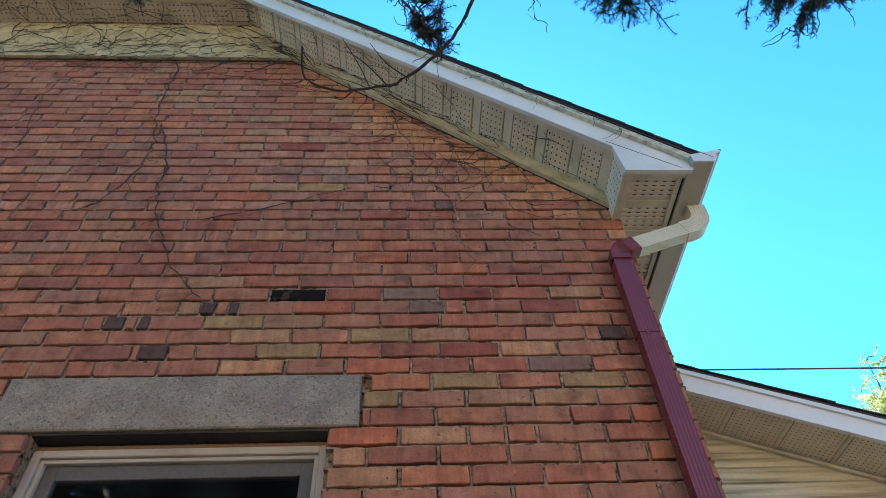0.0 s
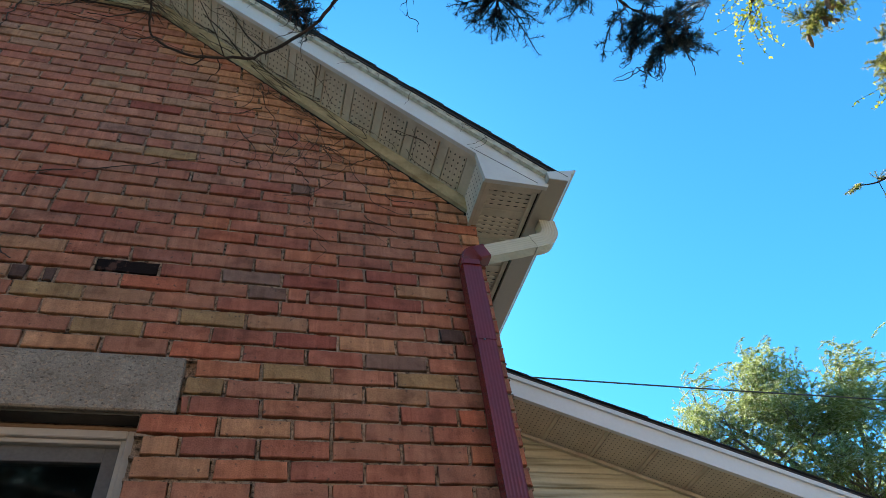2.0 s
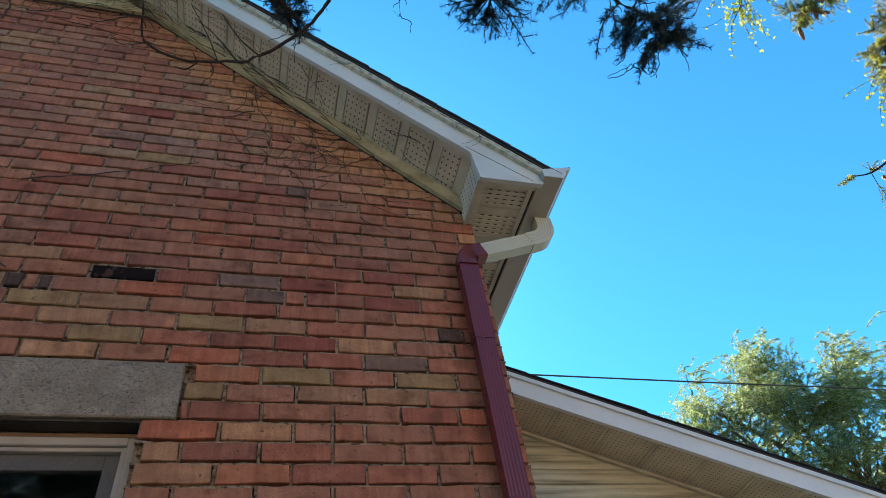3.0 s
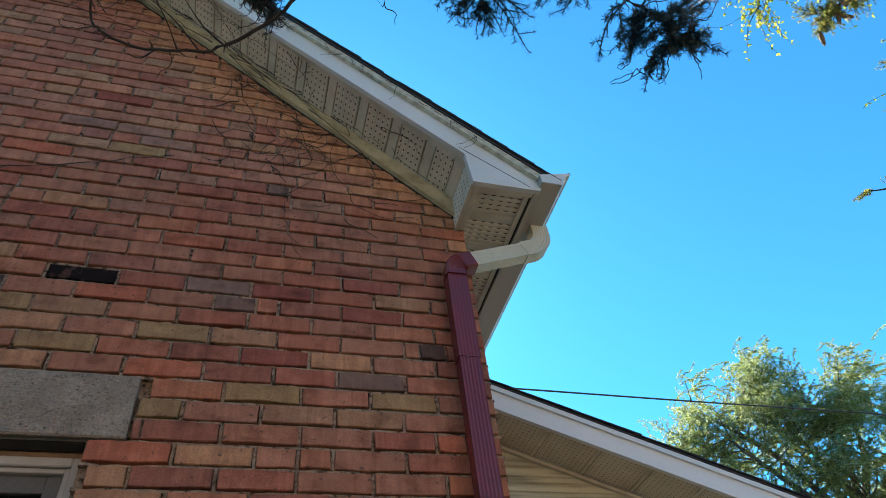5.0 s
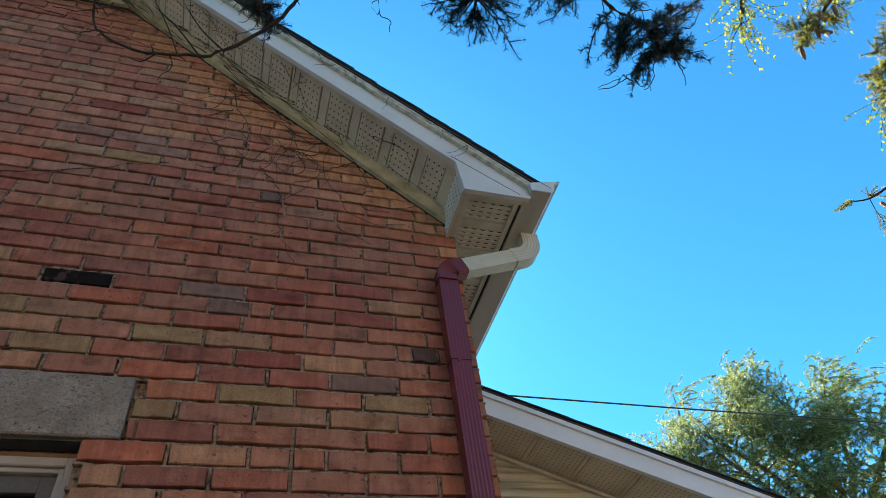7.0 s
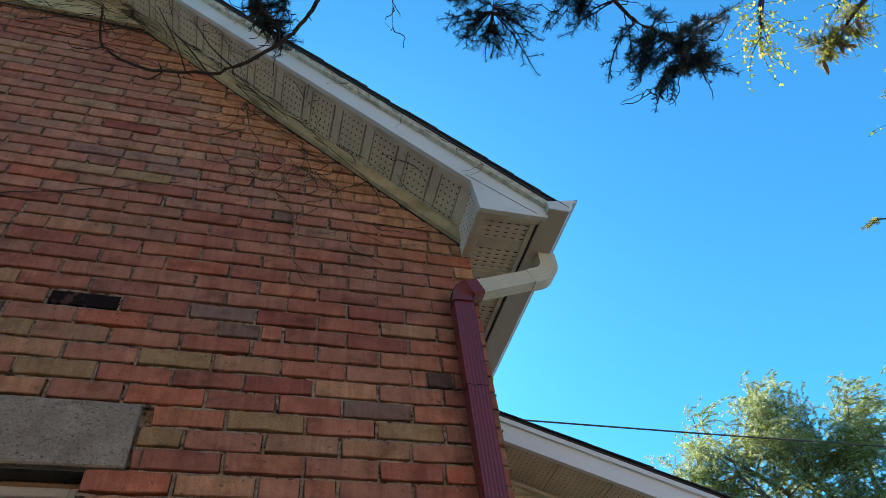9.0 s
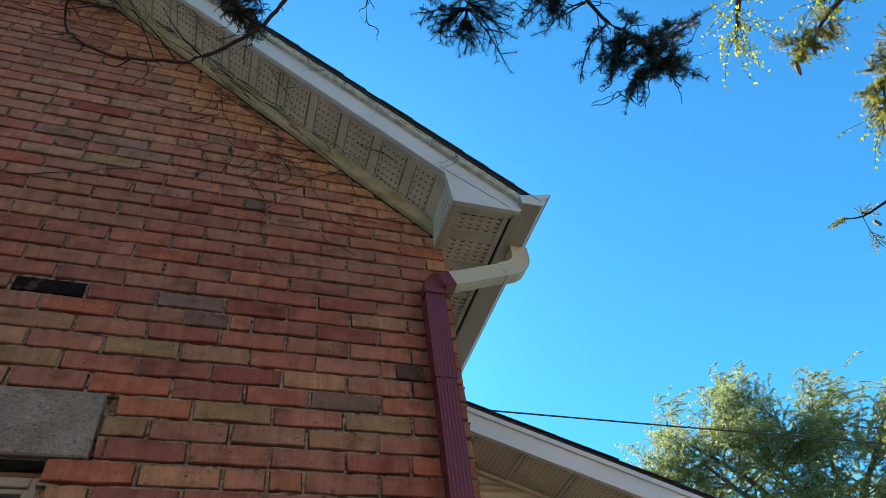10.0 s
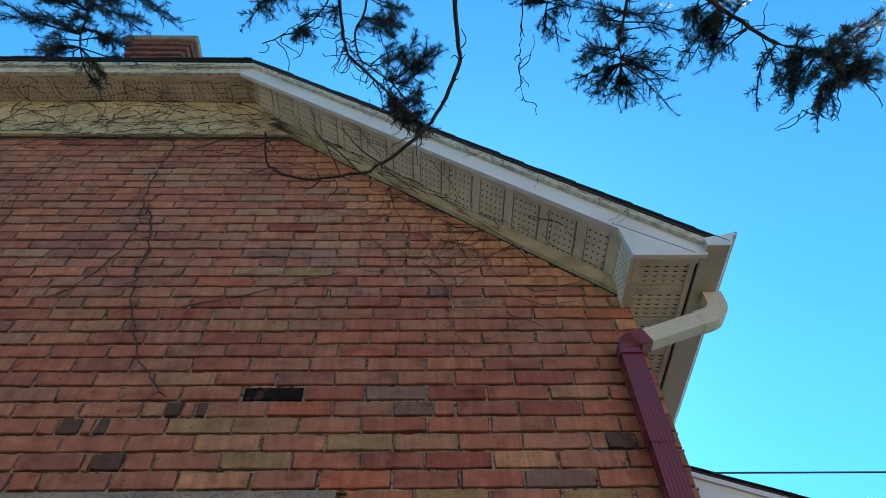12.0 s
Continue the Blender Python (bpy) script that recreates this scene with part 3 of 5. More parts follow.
inner = [(1.549, GZ1), (1.549, GZ0 + 0.080), (1.523, GZ0 + 0.066), (1.515, GZ0 + 0.031), (1.495, GZ0 + 0.003), (GX0 + 0.003, GZ0 + 0.003), (GX0 + 0.003, GZ0 + 0.05)]
prism(bm, outer + inner, "y", OVER - 0.045, BACK)
part("trough", bm, M_GUTTER, gutter)
bm = bmesh.new()
prism(bm, outer, "y", OVER - 0.050, OVER - 0.0455)
part("end_cap", bm, M_WHITE, gutter, "white metal end cap")
bm = bmesh.new()
tube(bm, [(1.552, OVER - 0.05, GZ1 - 0.003), (1.552, BACK, GZ1 - 0.003)], 0.006, 0.006, 6)
part("rolled_lip", bm, M_GUTTER, gutter)

# ---- roof ----
roof = thing("roof", "dark asphalt shingle roof with a clipped gable", "roof", kind="structure")
MID = -2.88
EX, EZ = 1.447, 3.697
RZ = EZ + 0.872 * (EX - MID)
HY = OVER - 0.043
hipy = HY + (RZ - 5.70) / 0.872
bm = bmesh.new()
tp = [(EX, HY, EZ), (EX, BACK + 0.3, EZ), (MID, BACK + 0.3, RZ), (MID, hipy, RZ), (EX - (5.70 - EZ) / 0.872, HY, 5.70)]
lf = [(2 * MID - p[0], p[1], p[2]) for p in tp]
def slab(bm, loop, d=0.011):
    a = [bm.verts.new(p) for p in loop]
    b = [bm.verts.new((p[0], p[1], p[2] - d)) for p in loop]
    bm.faces.new(a)
    bm.faces.new(b[::-1])
    for i in range(len(loop)):
        j = (i + 1) % len(loop)
        bm.faces.new((a[i], b[i], b[j], a[j]))
slab(bm, tp)
slab(bm, lf[::-1])
slab(bm, [lf[4], tp[4], (MID, hipy, RZ)])
bmesh.ops.recalc_face_normals(bm, faces=bm.faces)
part("roof_deck", bm, M_SHINGLE, roof)
# shingle ends that show along the gable edge
rng = random.Random(5)
ca, sa = math.cos(math.atan(0.872)), math.sin(math.atan(0.872))
s = 0.0
length = (EX - tp[4][0]) / ca
while s < length:
    w = 0.143
    bm = bmesh.new()
    prism(bm, [(0, -0.001), (w + 0.05, 0.006), (w + 0.05, 0.010), (0, 0.004)], "y", HY - 0.004 - rng.random() * 0.006, HY + 0.25)
    ob = part("shingle", bm, M_SHINGLE, roof)
    ob.matrix_basis = Matrix.Translation((EX + 0.012 - (s + w) * ca, 0, EZ + (s + w) * sa - 0.003)) @ Matrix.Rotation(math.atan(0.872), 4, "Y")
    s += w
xx = tp[4][0]
while xx > -3.4:
    bm = bmesh.new()
    box(bm, xx - 0.307, xx, HY - 0.014 - rng.random() * 0.006, HY + 0.2, 5.702, 5.708 + rng.random() * 0.004)
    part("shingle", bm, M_SHINGLE, roof)
    xx -= 0.305

# ---- chimney ----
chimney = thing("chimney", "dark red brick chimney with a corbelled cement cap", "chimney", (-1.9, 0.2, 5.9))
bm = bmesh.new()
rngc = random.Random(8)
CX0, CX1, CY0, CY1 = -2.155, -1.715, 0.06, 0.50
for i in range(18):
    z = 5.7 + i * 0.073
    g = 0.016 * max(0, i - 14)
    box(bm, CX0 - g, CX1 + g, CY0 - g, CY1 + g, z, z + 0.062)
    for j in range(2):
        a = CX0 - g - 0.004 + j * 0.235 + (0.0 if i % 2 else 0.05)
        box(bm, a + 0.006, min(a + 0.222, CX1 + g + 0.006), CY0 - g - 0.006 - rngc.random() * 0.003, CY0 + 0.02, z + 0.001, z + 0.063)
st = part("shaft", bm, M_BRICK_CHIMNEY, chimney)
st.location = (1.9, -0.2, -5.9)
bm = bmesh.new()
box(bm, CX0 - 0.085, CX1 + 0.085, CY0 - 0.085, CY1 + 0.085, 7.00, 7.075, 0.012)
st = part("cap", bm, M_CONCRETE, chimney, "weathered cement cap")
st.location = (1.9, -0.2, -5.9)

# ---- window ----
window = thing("window_1", "single-hung window in a worn pale metal frame", "window", kind="structure")
x0, x1, z0, z1 = WIN
bm = bmesh.new()
box(bm, x0, x1, 0.073, 0.16, z1 - 0.028, z1 - 0.008, 0.003)
part("head_board", bm, M_HEADWOOD, window, "bare weathered wooden head board")
bm = bmesh.new()
for a, b, c, d in ((x0, x0 + 0.028, z0, z1 - 0.029), (x1 - 0.028, x1, z0, z1 - 0.029), (x0 + 0.028, x1 - 0.028, z1 - 0.056, z1 - 0.029), (x0 + 0.028, x1 - 0.028, z0, z0 + 0.04)):
    box(bm, a, b, 0.062, 0.15, c, d, 0.003)
part("window_frame", bm, M_FRAME, window)
bm = bmesh.new()
i0, i1, k0, k1 = x0 + 0.029, x1 - 0.029, z0 + 0.041, z1 - 0.057
for a, b, c, d in ((i0, i0 + 0.014, k0, k1), (i1 - 0.014, i1, k0, k1), (i0 + 0.014, i1 - 0.014, k1 - 0.014, k1), (i0 + 0.014, i1 - 0.014, k0, k0 + 0.014)):
    box(bm, a, b, 0.074, 0.14, c, d, 0.002)
part("inner_bead", bm, M_FRAME, window)
bm = bmesh.new()
i0, i1, k0, k1 = i0 + 0.015, i1 - 0.015, k0 + 0.015, k1 - 0.015
for a, b, c, d in ((i0, i0 + 0.042, k0, k1), (i1 - 0.042, i1, k0, k1), (i0 + 0.042, i1 - 0.042, k1 - 0.05, k1), (i0 + 0.042, i1 - 0.042, k0, k0 + 0.05)):
    box(bm, a, b, 0.092, 0.125, c, d, 0.002)
part("sash", bm, M_SASH, window, "grey painted sash")
bm = bmesh.new()
box(bm, i0 + 0.038, i1 - 0.038, 0.106, 0.110, k0 + 0.046, k1 - 0.046)
pane = part("pane", bm, M_GLASS, window, "dark reflecting glass")
pane.visible_shadow = False
bm = bmesh.new()
prism(bm, [(-0.04, z0 - 0.06), (0.16, z0 - 0.06), (0.16, z0), (-0.04, z0 - 0.025)], "x", x0 - 0.05, x1 + 0.05)
part("window_sill", bm, M_CONCRETE, window)

# ---- downspout ----
spout = thing("downspout", "oxblood ribbed metal downspout with a cream upper elbow", "downspout")


def ribbed_tube(bm, pts, wide, deep, side, r=0.002):
    """A rectangular pipe with ribs; side is the direction of its width."""
    prof = []
    nr = 6
    for i in range(nr * 2):
        prof.append((-wide / 2 + wide * i / (nr * 2), -deep / 2 + (r if i % 2 else 0.0)))
    for i in range(nr * 2):
        prof.append((wide / 2 - (r if i % 2 else 0.0), -deep / 2 + deep * i / (nr * 2)))
    for i in range(nr * 2):
        prof.append((wide / 2 - wide * i / (nr * 2), deep / 2 - (r if i % 2 else 0.0)))
    for i in range(nr * 2):
        prof.append((-wide / 2 + (r if i % 2 else 0.0), deep / 2 - deep * i / (nr * 2)))
    pts = [Vector(p) for p in pts]
    rings = []
    for i, p in enumerate(pts):
        d = (pts[min(i + 1, len(pts) - 1)] - pts[max(i - 1, 0)]).normalized()
        sd = side[i] if isinstance(side, list) else side
        u = (Vector(sd) - d * Vector(sd).dot(d)).normalized()
        w = d.cross(u)
        rings.append([bm.verts.new(p + u * a + w * b) for a, b in prof])
    n = len(prof)
    for a, b in zip(rings, rings[1:]):
        for k in range(n):
            bm.faces.new((a[k], a[(k + 1) % n], b[(k + 1) % n], b[k]))
    bm.faces.new(rings[0])
    bm.faces.new(rings[-1][::-1])
    bmesh.ops.recalc_face_normals(bm, faces=bm.faces)


SX, SY = 1.051, -0.048
bm = bmesh.new()
ribbed_tube(bm, [(SX, SY, 0.12), (SX, SY, 2.895)], 0.075, 0.052, (1, 0, 0), 0.0008)
part("lower_pipe", bm, M_SPOUT_RED, spout)
bm = bmesh.new()
ribbed_tube(bm, [(SX, SY, 2.868), (SX, SY, 3.30)], 0.080, 0.057, (1, 0, 0), 0.0008)
part("upper_pipe", bm, M_SPOUT_RED, spout)


def elbow(bm, centre, radius, a0, a1, wide, deep, lead, tail, steps=16):
    """A pleated bend in the x-z plane: headings from a0 to a1 degrees above the level, with straight ends."""
    cx, cy, cz = centre
    ring = []
    sgn = 1 if a1 > a0 else -1
    for k in range(steps + 1):
        a = radians(a0 + (a1 - a0) * k / steps)
        ring.append((Vector((cx + sgn * radius * math.sin(a), cy, cz - sgn * radius * math.cos(a))), a, 1.0 if k % 2 else 0.945))
    d0, d1 = radians(a0), radians(a1)
    first, last = ring[0], ring[-1]
    ring = [(first[0] - Vector((math.cos(d0), 0, math.sin(d0))) * lead, d0, 1.0)] + ring + [(last[0] + Vector((math.cos(d1), 0, math.sin(d1))) * tail, d1, 1.0)]
    loops = []
    for p, a, k in ring:
        n = Vector((-math.sin(a), 0, math.cos(a)))
        w, d, c = wide / 2 * k, deep / 2 * k, 0.007
        prof = [(-w + c, -d), (w - c, -d), (w, -d + c), (w, d - c), (w - c, d), (-w + c, d), (-w, d - c), (-w, -d + c)]
        loops.append([bm.verts.new(p + Vector((0, 1, 0)) * u + n * v) for u, v in prof])
    for l0, l1 in zip(loops, loops[1:]):
        for q in range(8):
            bm.faces.new((l0[q], l0[(q + 1) % 8], l1[(q + 1) % 8], l1[q]))
    bm.faces.new(loops[0])
    bm.faces.new(loops[-1][::-1])
    bmesh.ops.recalc_face_normals(bm, faces=bm.faces)


RISE = 23.0
bm = bmesh.new()
elbow(bm, (SX + 0.055, SY - 0.002, 3.300), 0.055, 90, RISE, 0.066, 0.086, 0.03, 0.05)
part("lower_elbow", bm, M_SPOUT_RED, spout, "pleated oxblood elbow")
ra = radians(RISE)
E0 = Vector((SX + 0.055 - 0.055 * math.sin(ra), SY, 3.300 + 0.055 * math.cos(ra)))
run = 0.366
E1 = E0 + Vector((math.cos(ra), 0.012, math.sin(ra))) * run
bm = bmesh.new()
ribbed_tube(bm, [E0 + (E1 - E0) * 0.05, E1], 0.054, 0.073, (0, 1, 0), 0.0014)
part("slant_pipe", bm, M_SPOUT_CREAM, spout, "cream painted slanting pipe")
bm = bmesh.new()
UR = 0.095
UC = Vector((E1.x - UR * math.sin(ra), E1.y, E1.z + UR * math.cos(ra)))
arc = [E1 - Vector((math.cos(ra), 0, math.sin(ra))) * 0.05]
for k in range(13):
    g = ra + (math.pi / 2 - ra) * k / 12
    arc.append(UC + Vector((UR * math.sin(g), 0, -UR * math.cos(g))))
arc.append(Vector((UC.x + UR, UC.y, 3.642)))
ribbed_tube(bm, arc, 0.060, 0.080, (0, 1, 0), 0.0018)
part("upper_elbow", bm, M_SPOUT_CREAM, spout, "cream painted ribbed elbow")
for z in (2.862, 3.298):
    bm = bmesh.new()
    bmesh.ops.create_uvsphere(bm, u_segments=8, v_segments=5, radius=0.004, matrix=Matrix.Translation((SX - 0.01, SY - 0.03, z)))
    part("screw", bm, M_SASH, spout)
bm = bmesh.new()
box(bm, SX - 0.044, SX + 0.044, SY - 0.031, F, 1.6, 1.63, 0.002)
part("strap", bm, M_SPOUT_RED, spout)

# ---- garage ----
GF, GW, GSL = 0.54, 0.80, 0.359
def groof_z(x):
    return 3.712 - GSL * x
GXE = 6.2
garage = thing("garage", "lower garage wing with cream vinyl siding and white fascia", "garage")
bm = bmesh.new()
prism(bm, [(1.16, 0), (GXE - 0.3, 0), (GXE - 0.3, groof_z(GXE - 0.3) - 0.182), (1.16, groof_z(1.16) - 0.182)], "y", GW + 0.012, GW + 0.2)
part("wall", bm, M_SIDING, garage)
gs = groof_z
bm = bmesh.new()
prism(bm, [(1.16, gs(1.16) - 0.146), (GXE, gs(GXE) - 0.146), (GXE, gs(GXE) - 0.028), (1.16, gs(1.16) - 0.028)], "y", GF, GF + 0.02)
part("fascia_board", bm, M_WHITE_CLEAN, garage, "white metal fascia")
bm = bmesh.new()
prism(bm, [(1.16, gs(1.16) - 0.052), (GXE, gs(GXE) - 0.052), (GXE, gs(GXE) - 0.0275), (1.16, gs(1.16) - 0.0275)], "y", GF - 0.012, GF - 0.0005)
part("drip_edge", bm, M_WHITE_CLEAN, garage)
bm = bmesh.new()
slab(bm, [(1.16, GF - 0.014, gs(1.16) - 0.016), (GXE + 0.05, GF - 0.014, gs(GXE + 0.05) - 0.016), (GXE + 0.05, 8, gs(GXE + 0.05) - 0.016), (1.16, 8, gs(1.16) - 0.016)], 0.011)
bmesh.ops.recalc_face_normals(bm, faces=bm.faces)
part("roof", bm, M_SHINGLE, garage, "dark asphalt shingle roof")
xs = 1.17
ga = math.atan(GSL)
rng = random.Random(11)
while xs < GXE:
    bm = bmesh.new()
    prism(bm, [(0, -0.003), (0.34, 0.003), (0.34, 0.007), (0, 0.002)], "y", GF - 0.018 - rng.random() * 0.008, GF + 0.2)
    ob = part("shingle", bm, M_SHINGLE, garage)
    ob.matrix_basis = Matrix.Translation((xs, 0, gs(xs) - 0.012)) @ Matrix.Rotation(ga, 4, "Y")
    xs += 0.305 * math.cos(ga)
xs = 1.17
while xs < GXE - 0.25:
    bm = bmesh.new()
    prism(bm, [(0, 0), (0.221, 0), (0.221, 0.006), (0, 0.006)], "y", 0, GW - GF - 0.021)
    ob = part("soffit_panel", bm, M_SOFFIT_FINE, garage)
    ob.matrix_basis = Matrix.Translation((xs, GF + 0.021, gs(xs) - 0.144)) @ Matrix.Rotation(ga, 4, "Y")
    bm = bmesh.new()
    prism(bm, [(0.222, -0.007), (0.238, -0.007), (0.246, 0.006), (0.222, 0.006)], "y", 0, GW - GF - 0.021)
    part("rib", bm, M_RIB, ob)
    xs += 0.247 * math.cos(ga)
bm = bmesh.new()
prism(bm, [(1.16, gs(1.16) - 0.168), (GXE - 0.3, gs(GXE - 0.3) - 0.168), (GXE - 0.3, gs(GXE - 0.3) - 0.150), (1.16, gs(1.16) - 0.150)], "y", GW - 0.022, GW - 0.004)
part("trim_channel", bm, M_RIB, garage)
z = 0.2
while z < 3.75:
    xe = min(GXE - 0.3, (3.712 - 0.158 - z) / GSL)
    if xe > 1.3:
        bm = bmesh.new()
        prism(bm, [(GW - 0.006, z), (GW - 0.001, z - 0.004), (GW + 0.011, z), (GW + 0.011, z + 0.0735), (GW + 0.005, z + 0.0735)], "x", 1.165, xe)
        part("siding_board", bm, M_SIDING, garage)
    z += 0.0748
bm = bmesh.new()
box(bm, GXE - 0.4, GXE - 0.3, GW + 0.2, 7.9, 0, groof_z(GXE - 0.3) - 0.25)
part("end_wall", bm, M_SIDING, garage)

# ---- service cable ----
bm = bmesh.new()
tube(bm, smooth_line([(1.14, 0.75, 3.34), (1.6, 0.75, 3.337), (3.4, 0.75, 3.337), (6.0, 0.75, 3.37), (16, 0.75, 3.7)], 8), 0.0046, 0.0046, 6)
cable = tagged(mesh_ob("service_cable", bm, M_WIRE), "thin black overhead service cable above the garage", "cable")

# ---- plants ----
def add_needles(bm, pts, rnd, length=0.0155, per_m=1500, width=0.0017):
    """Needles all round a twig, slanting towards its tip."""
    for a, b in zip(pts, pts[1:]):
        d = b - a
        ln = d.length
        if ln < 1e-6:
            continue
        d.normalize()
        u = d.orthogonal().normalized()
        w = d.cross(u)
        for _ in range(max(1, int(ln * per_m))):
            p = a + (b - a) * rnd.random()
            ang = rnd.random() * 6.2832
            out = (u * math.cos(ang) + w * math.sin(ang))
            tip = p + (out * 0.95 + d * (0.15 + 0.45 * rnd.random())).normalized() * length * (0.75 + 0.35 * rnd.random())
            s = d.cross(out) * width * 0.5
            e = s * 0.55
            bm.faces.new((bm.verts.new(p + s), bm.verts.new(p - s), bm.verts.new(tip - e), bm.verts.new(tip + e)))


def wander(start, heading, length, rnd, n=5, droop=0.0, wild=0.25):
    """A crooked twig from a start in a heading."""
    pts = [Vector(start)]
    d = Vector(heading).normalized()
    for _ in range(n):
        d = (d + Vector((rnd.gauss(0, wild), rnd.gauss(0, wild), rnd.gauss(0, wild) - droop))).normalized()
        pts.append(pts[-1] + d * length / n)
    return pts


def spray(bw, bn, stem, centre, rnd, count=6, reach=0.05, per_m=1500):
    """A tuft of needled twigs about a centre, joined to the nearest place on a stem."""
    c = Vector(centre)
    root = min(stem, key=lambda p: (p - c).length)
    mid = root.lerp(c, 0.55) + Vector((rnd.gauss(0, 0.008), rnd.gauss(0, 0.008), 0.012))
    line = smooth_line([root, mid, c], 4)
    tube(bw, line, 0.0024, 0.0013, 4)
    add_needles(bn, line[len(line) // 3:], rnd, per_m=per_m)
    main = (c - root)
    main = main.normalized() if main.length > 0.01 else Vector((0, 0.3, -1)).normalized()
    # side twigs leave the stem to both sides of one flat fan, as fir sprays grow
    face = Vector((rnd.gauss(0, 0.5), rnd.gauss(0, 0.5) - 0.3, 1.0)).normalized()
    side = main.cross(face)
    side = side.normalized() if side.length > 0.05 else main.orthogonal().normalized()
    for k in range(count):
        along = 0.35 + 0.65 * (k + rnd.random()) / count
        s = line[min(len(line) - 1, int(along * (len(line) - 1) + 0.5))]
        swing = radians(rnd.uniform(32, 62)) * (1 if k % 2 else -1) if k < count - 1 else rnd.gauss(0, 0.15)
        h = main * math.cos(swing) + side * math.sin(swing) + Vector((rnd.gauss(0, 0.1), rnd.gauss(0, 0.1), rnd.gauss(-0.1, 0.1)))
        tw = wander(s, h, reach * (0.55 + 0.55 * rnd.random()), rnd, 4, 0.03, 0.09)
        tube(bw, tw, 0.0013, 0.0008, 3)
        add_needles(bn, tw, rnd, per_m=per_m)
        tip = tw[-1]
        add_needles(bn, [tip - (tip - tw[-2]).normalized() * 0.003, tip], rnd, 0.012, per_m * 2)


def tangle(bw, near, count, rnd, size=0.075, r=0.0014):
    """Dead bare twiglets that curl."""
    for _ in range(count):
        p = Vector(near[rnd.randrange(len(near))])
        tw = wander(p, (rnd.gauss(0, 0.6), rnd.gauss(0.2, 0.6), -0.5 + rnd.gauss(0, 0.6)), size * (0.5 + rnd.random()), rnd, 9, rnd.gauss(0, 0.15), 0.36)
        tube(bw, tw, r * 1.3, r * 0.7, 3)


rp = random.Random(3)
spruce = thing("spruce_tree", "spruce whose dark drooping boughs hang overhead", "tree", (-0.5, -5.3, 0))
SPR = Vector((-0.5, -5.3, 0))


def spruce_part(name, bm, mat, label=""):
    ob = part(name, bm, mat, spruce, label)
    ob.matrix_parent_inverse = Matrix.Translation(-SPR)
    return ob


bm = bmesh.new()
tube(bm, smooth_line([(-0.5, -5.3, -0.05), (-0.48, -5.28, 2.5), (-0.52, -5.32, 6), (-0.5, -5.3, 11)], 4), 0.17, 0.03, 9)
spruce_part("trunk", bm, M_BARK)

# crown above and behind, out of whorls of drooping limbs
rc = random.Random(17)
bw = bmesh.new()
nv, nf = [], []
for k in range(90):
    z = 3.6 + 6.8 * k / 90
    reach = 3.7 * (1 - (z - 3.2) / 8.5)
    az = k * 2.399 + rc.gauss(0, 0.2)
    tip = Vector((-0.5 + math.cos(az) * reach, -5.3 + math.sin(az) * reach, z - 0.35 * reach + 0.3))
    if tip.y > -2.15:
        tip.y = -2.15
    ln = smooth_line([(-0.5, -5.3, z), Vector((-0.5, -5.3, z)).lerp(tip, 0.5) + Vector((0, 0, 0.12)), tip], 5)
    tube(bw, ln, 0.03, 0.006, 5)
    for p in ln[2:]:
        for _ in range(34):
            c = p + Vector((rc.gauss(0, 0.2), rc.gauss(0, 0.2), rc.gauss(-0.12, 0.12)))
            d = Vector((rc.gauss(0, 1), rc.gauss(0, 1), rc.gauss(-0.4, 0.4))).normalized()
            sd = d.orthogonal().normalized() * 0.02
            q = c + d * 0.16
            if max(c.y, q.y) > -2.05:
                continue
            i = len(nv)
            nv += [tuple(c + sd), tuple(c - sd), tuple(q)]
            nf.append((i, i + 1, i + 2))
spruce_part("limb", bw, M_BARK)
me = bpy.data.meshes.new("needles")
me.from_pydata(nv, [], nf)
me.update()
me.materials.append(M_NEEDLE)
ob = new("needles", me)
ob.parent = spruce
ob.matrix_parent_inverse = Matrix.Translation(-SPR)
tagged(ob, "dense dark needle sprays of the crown", kind="stuff")

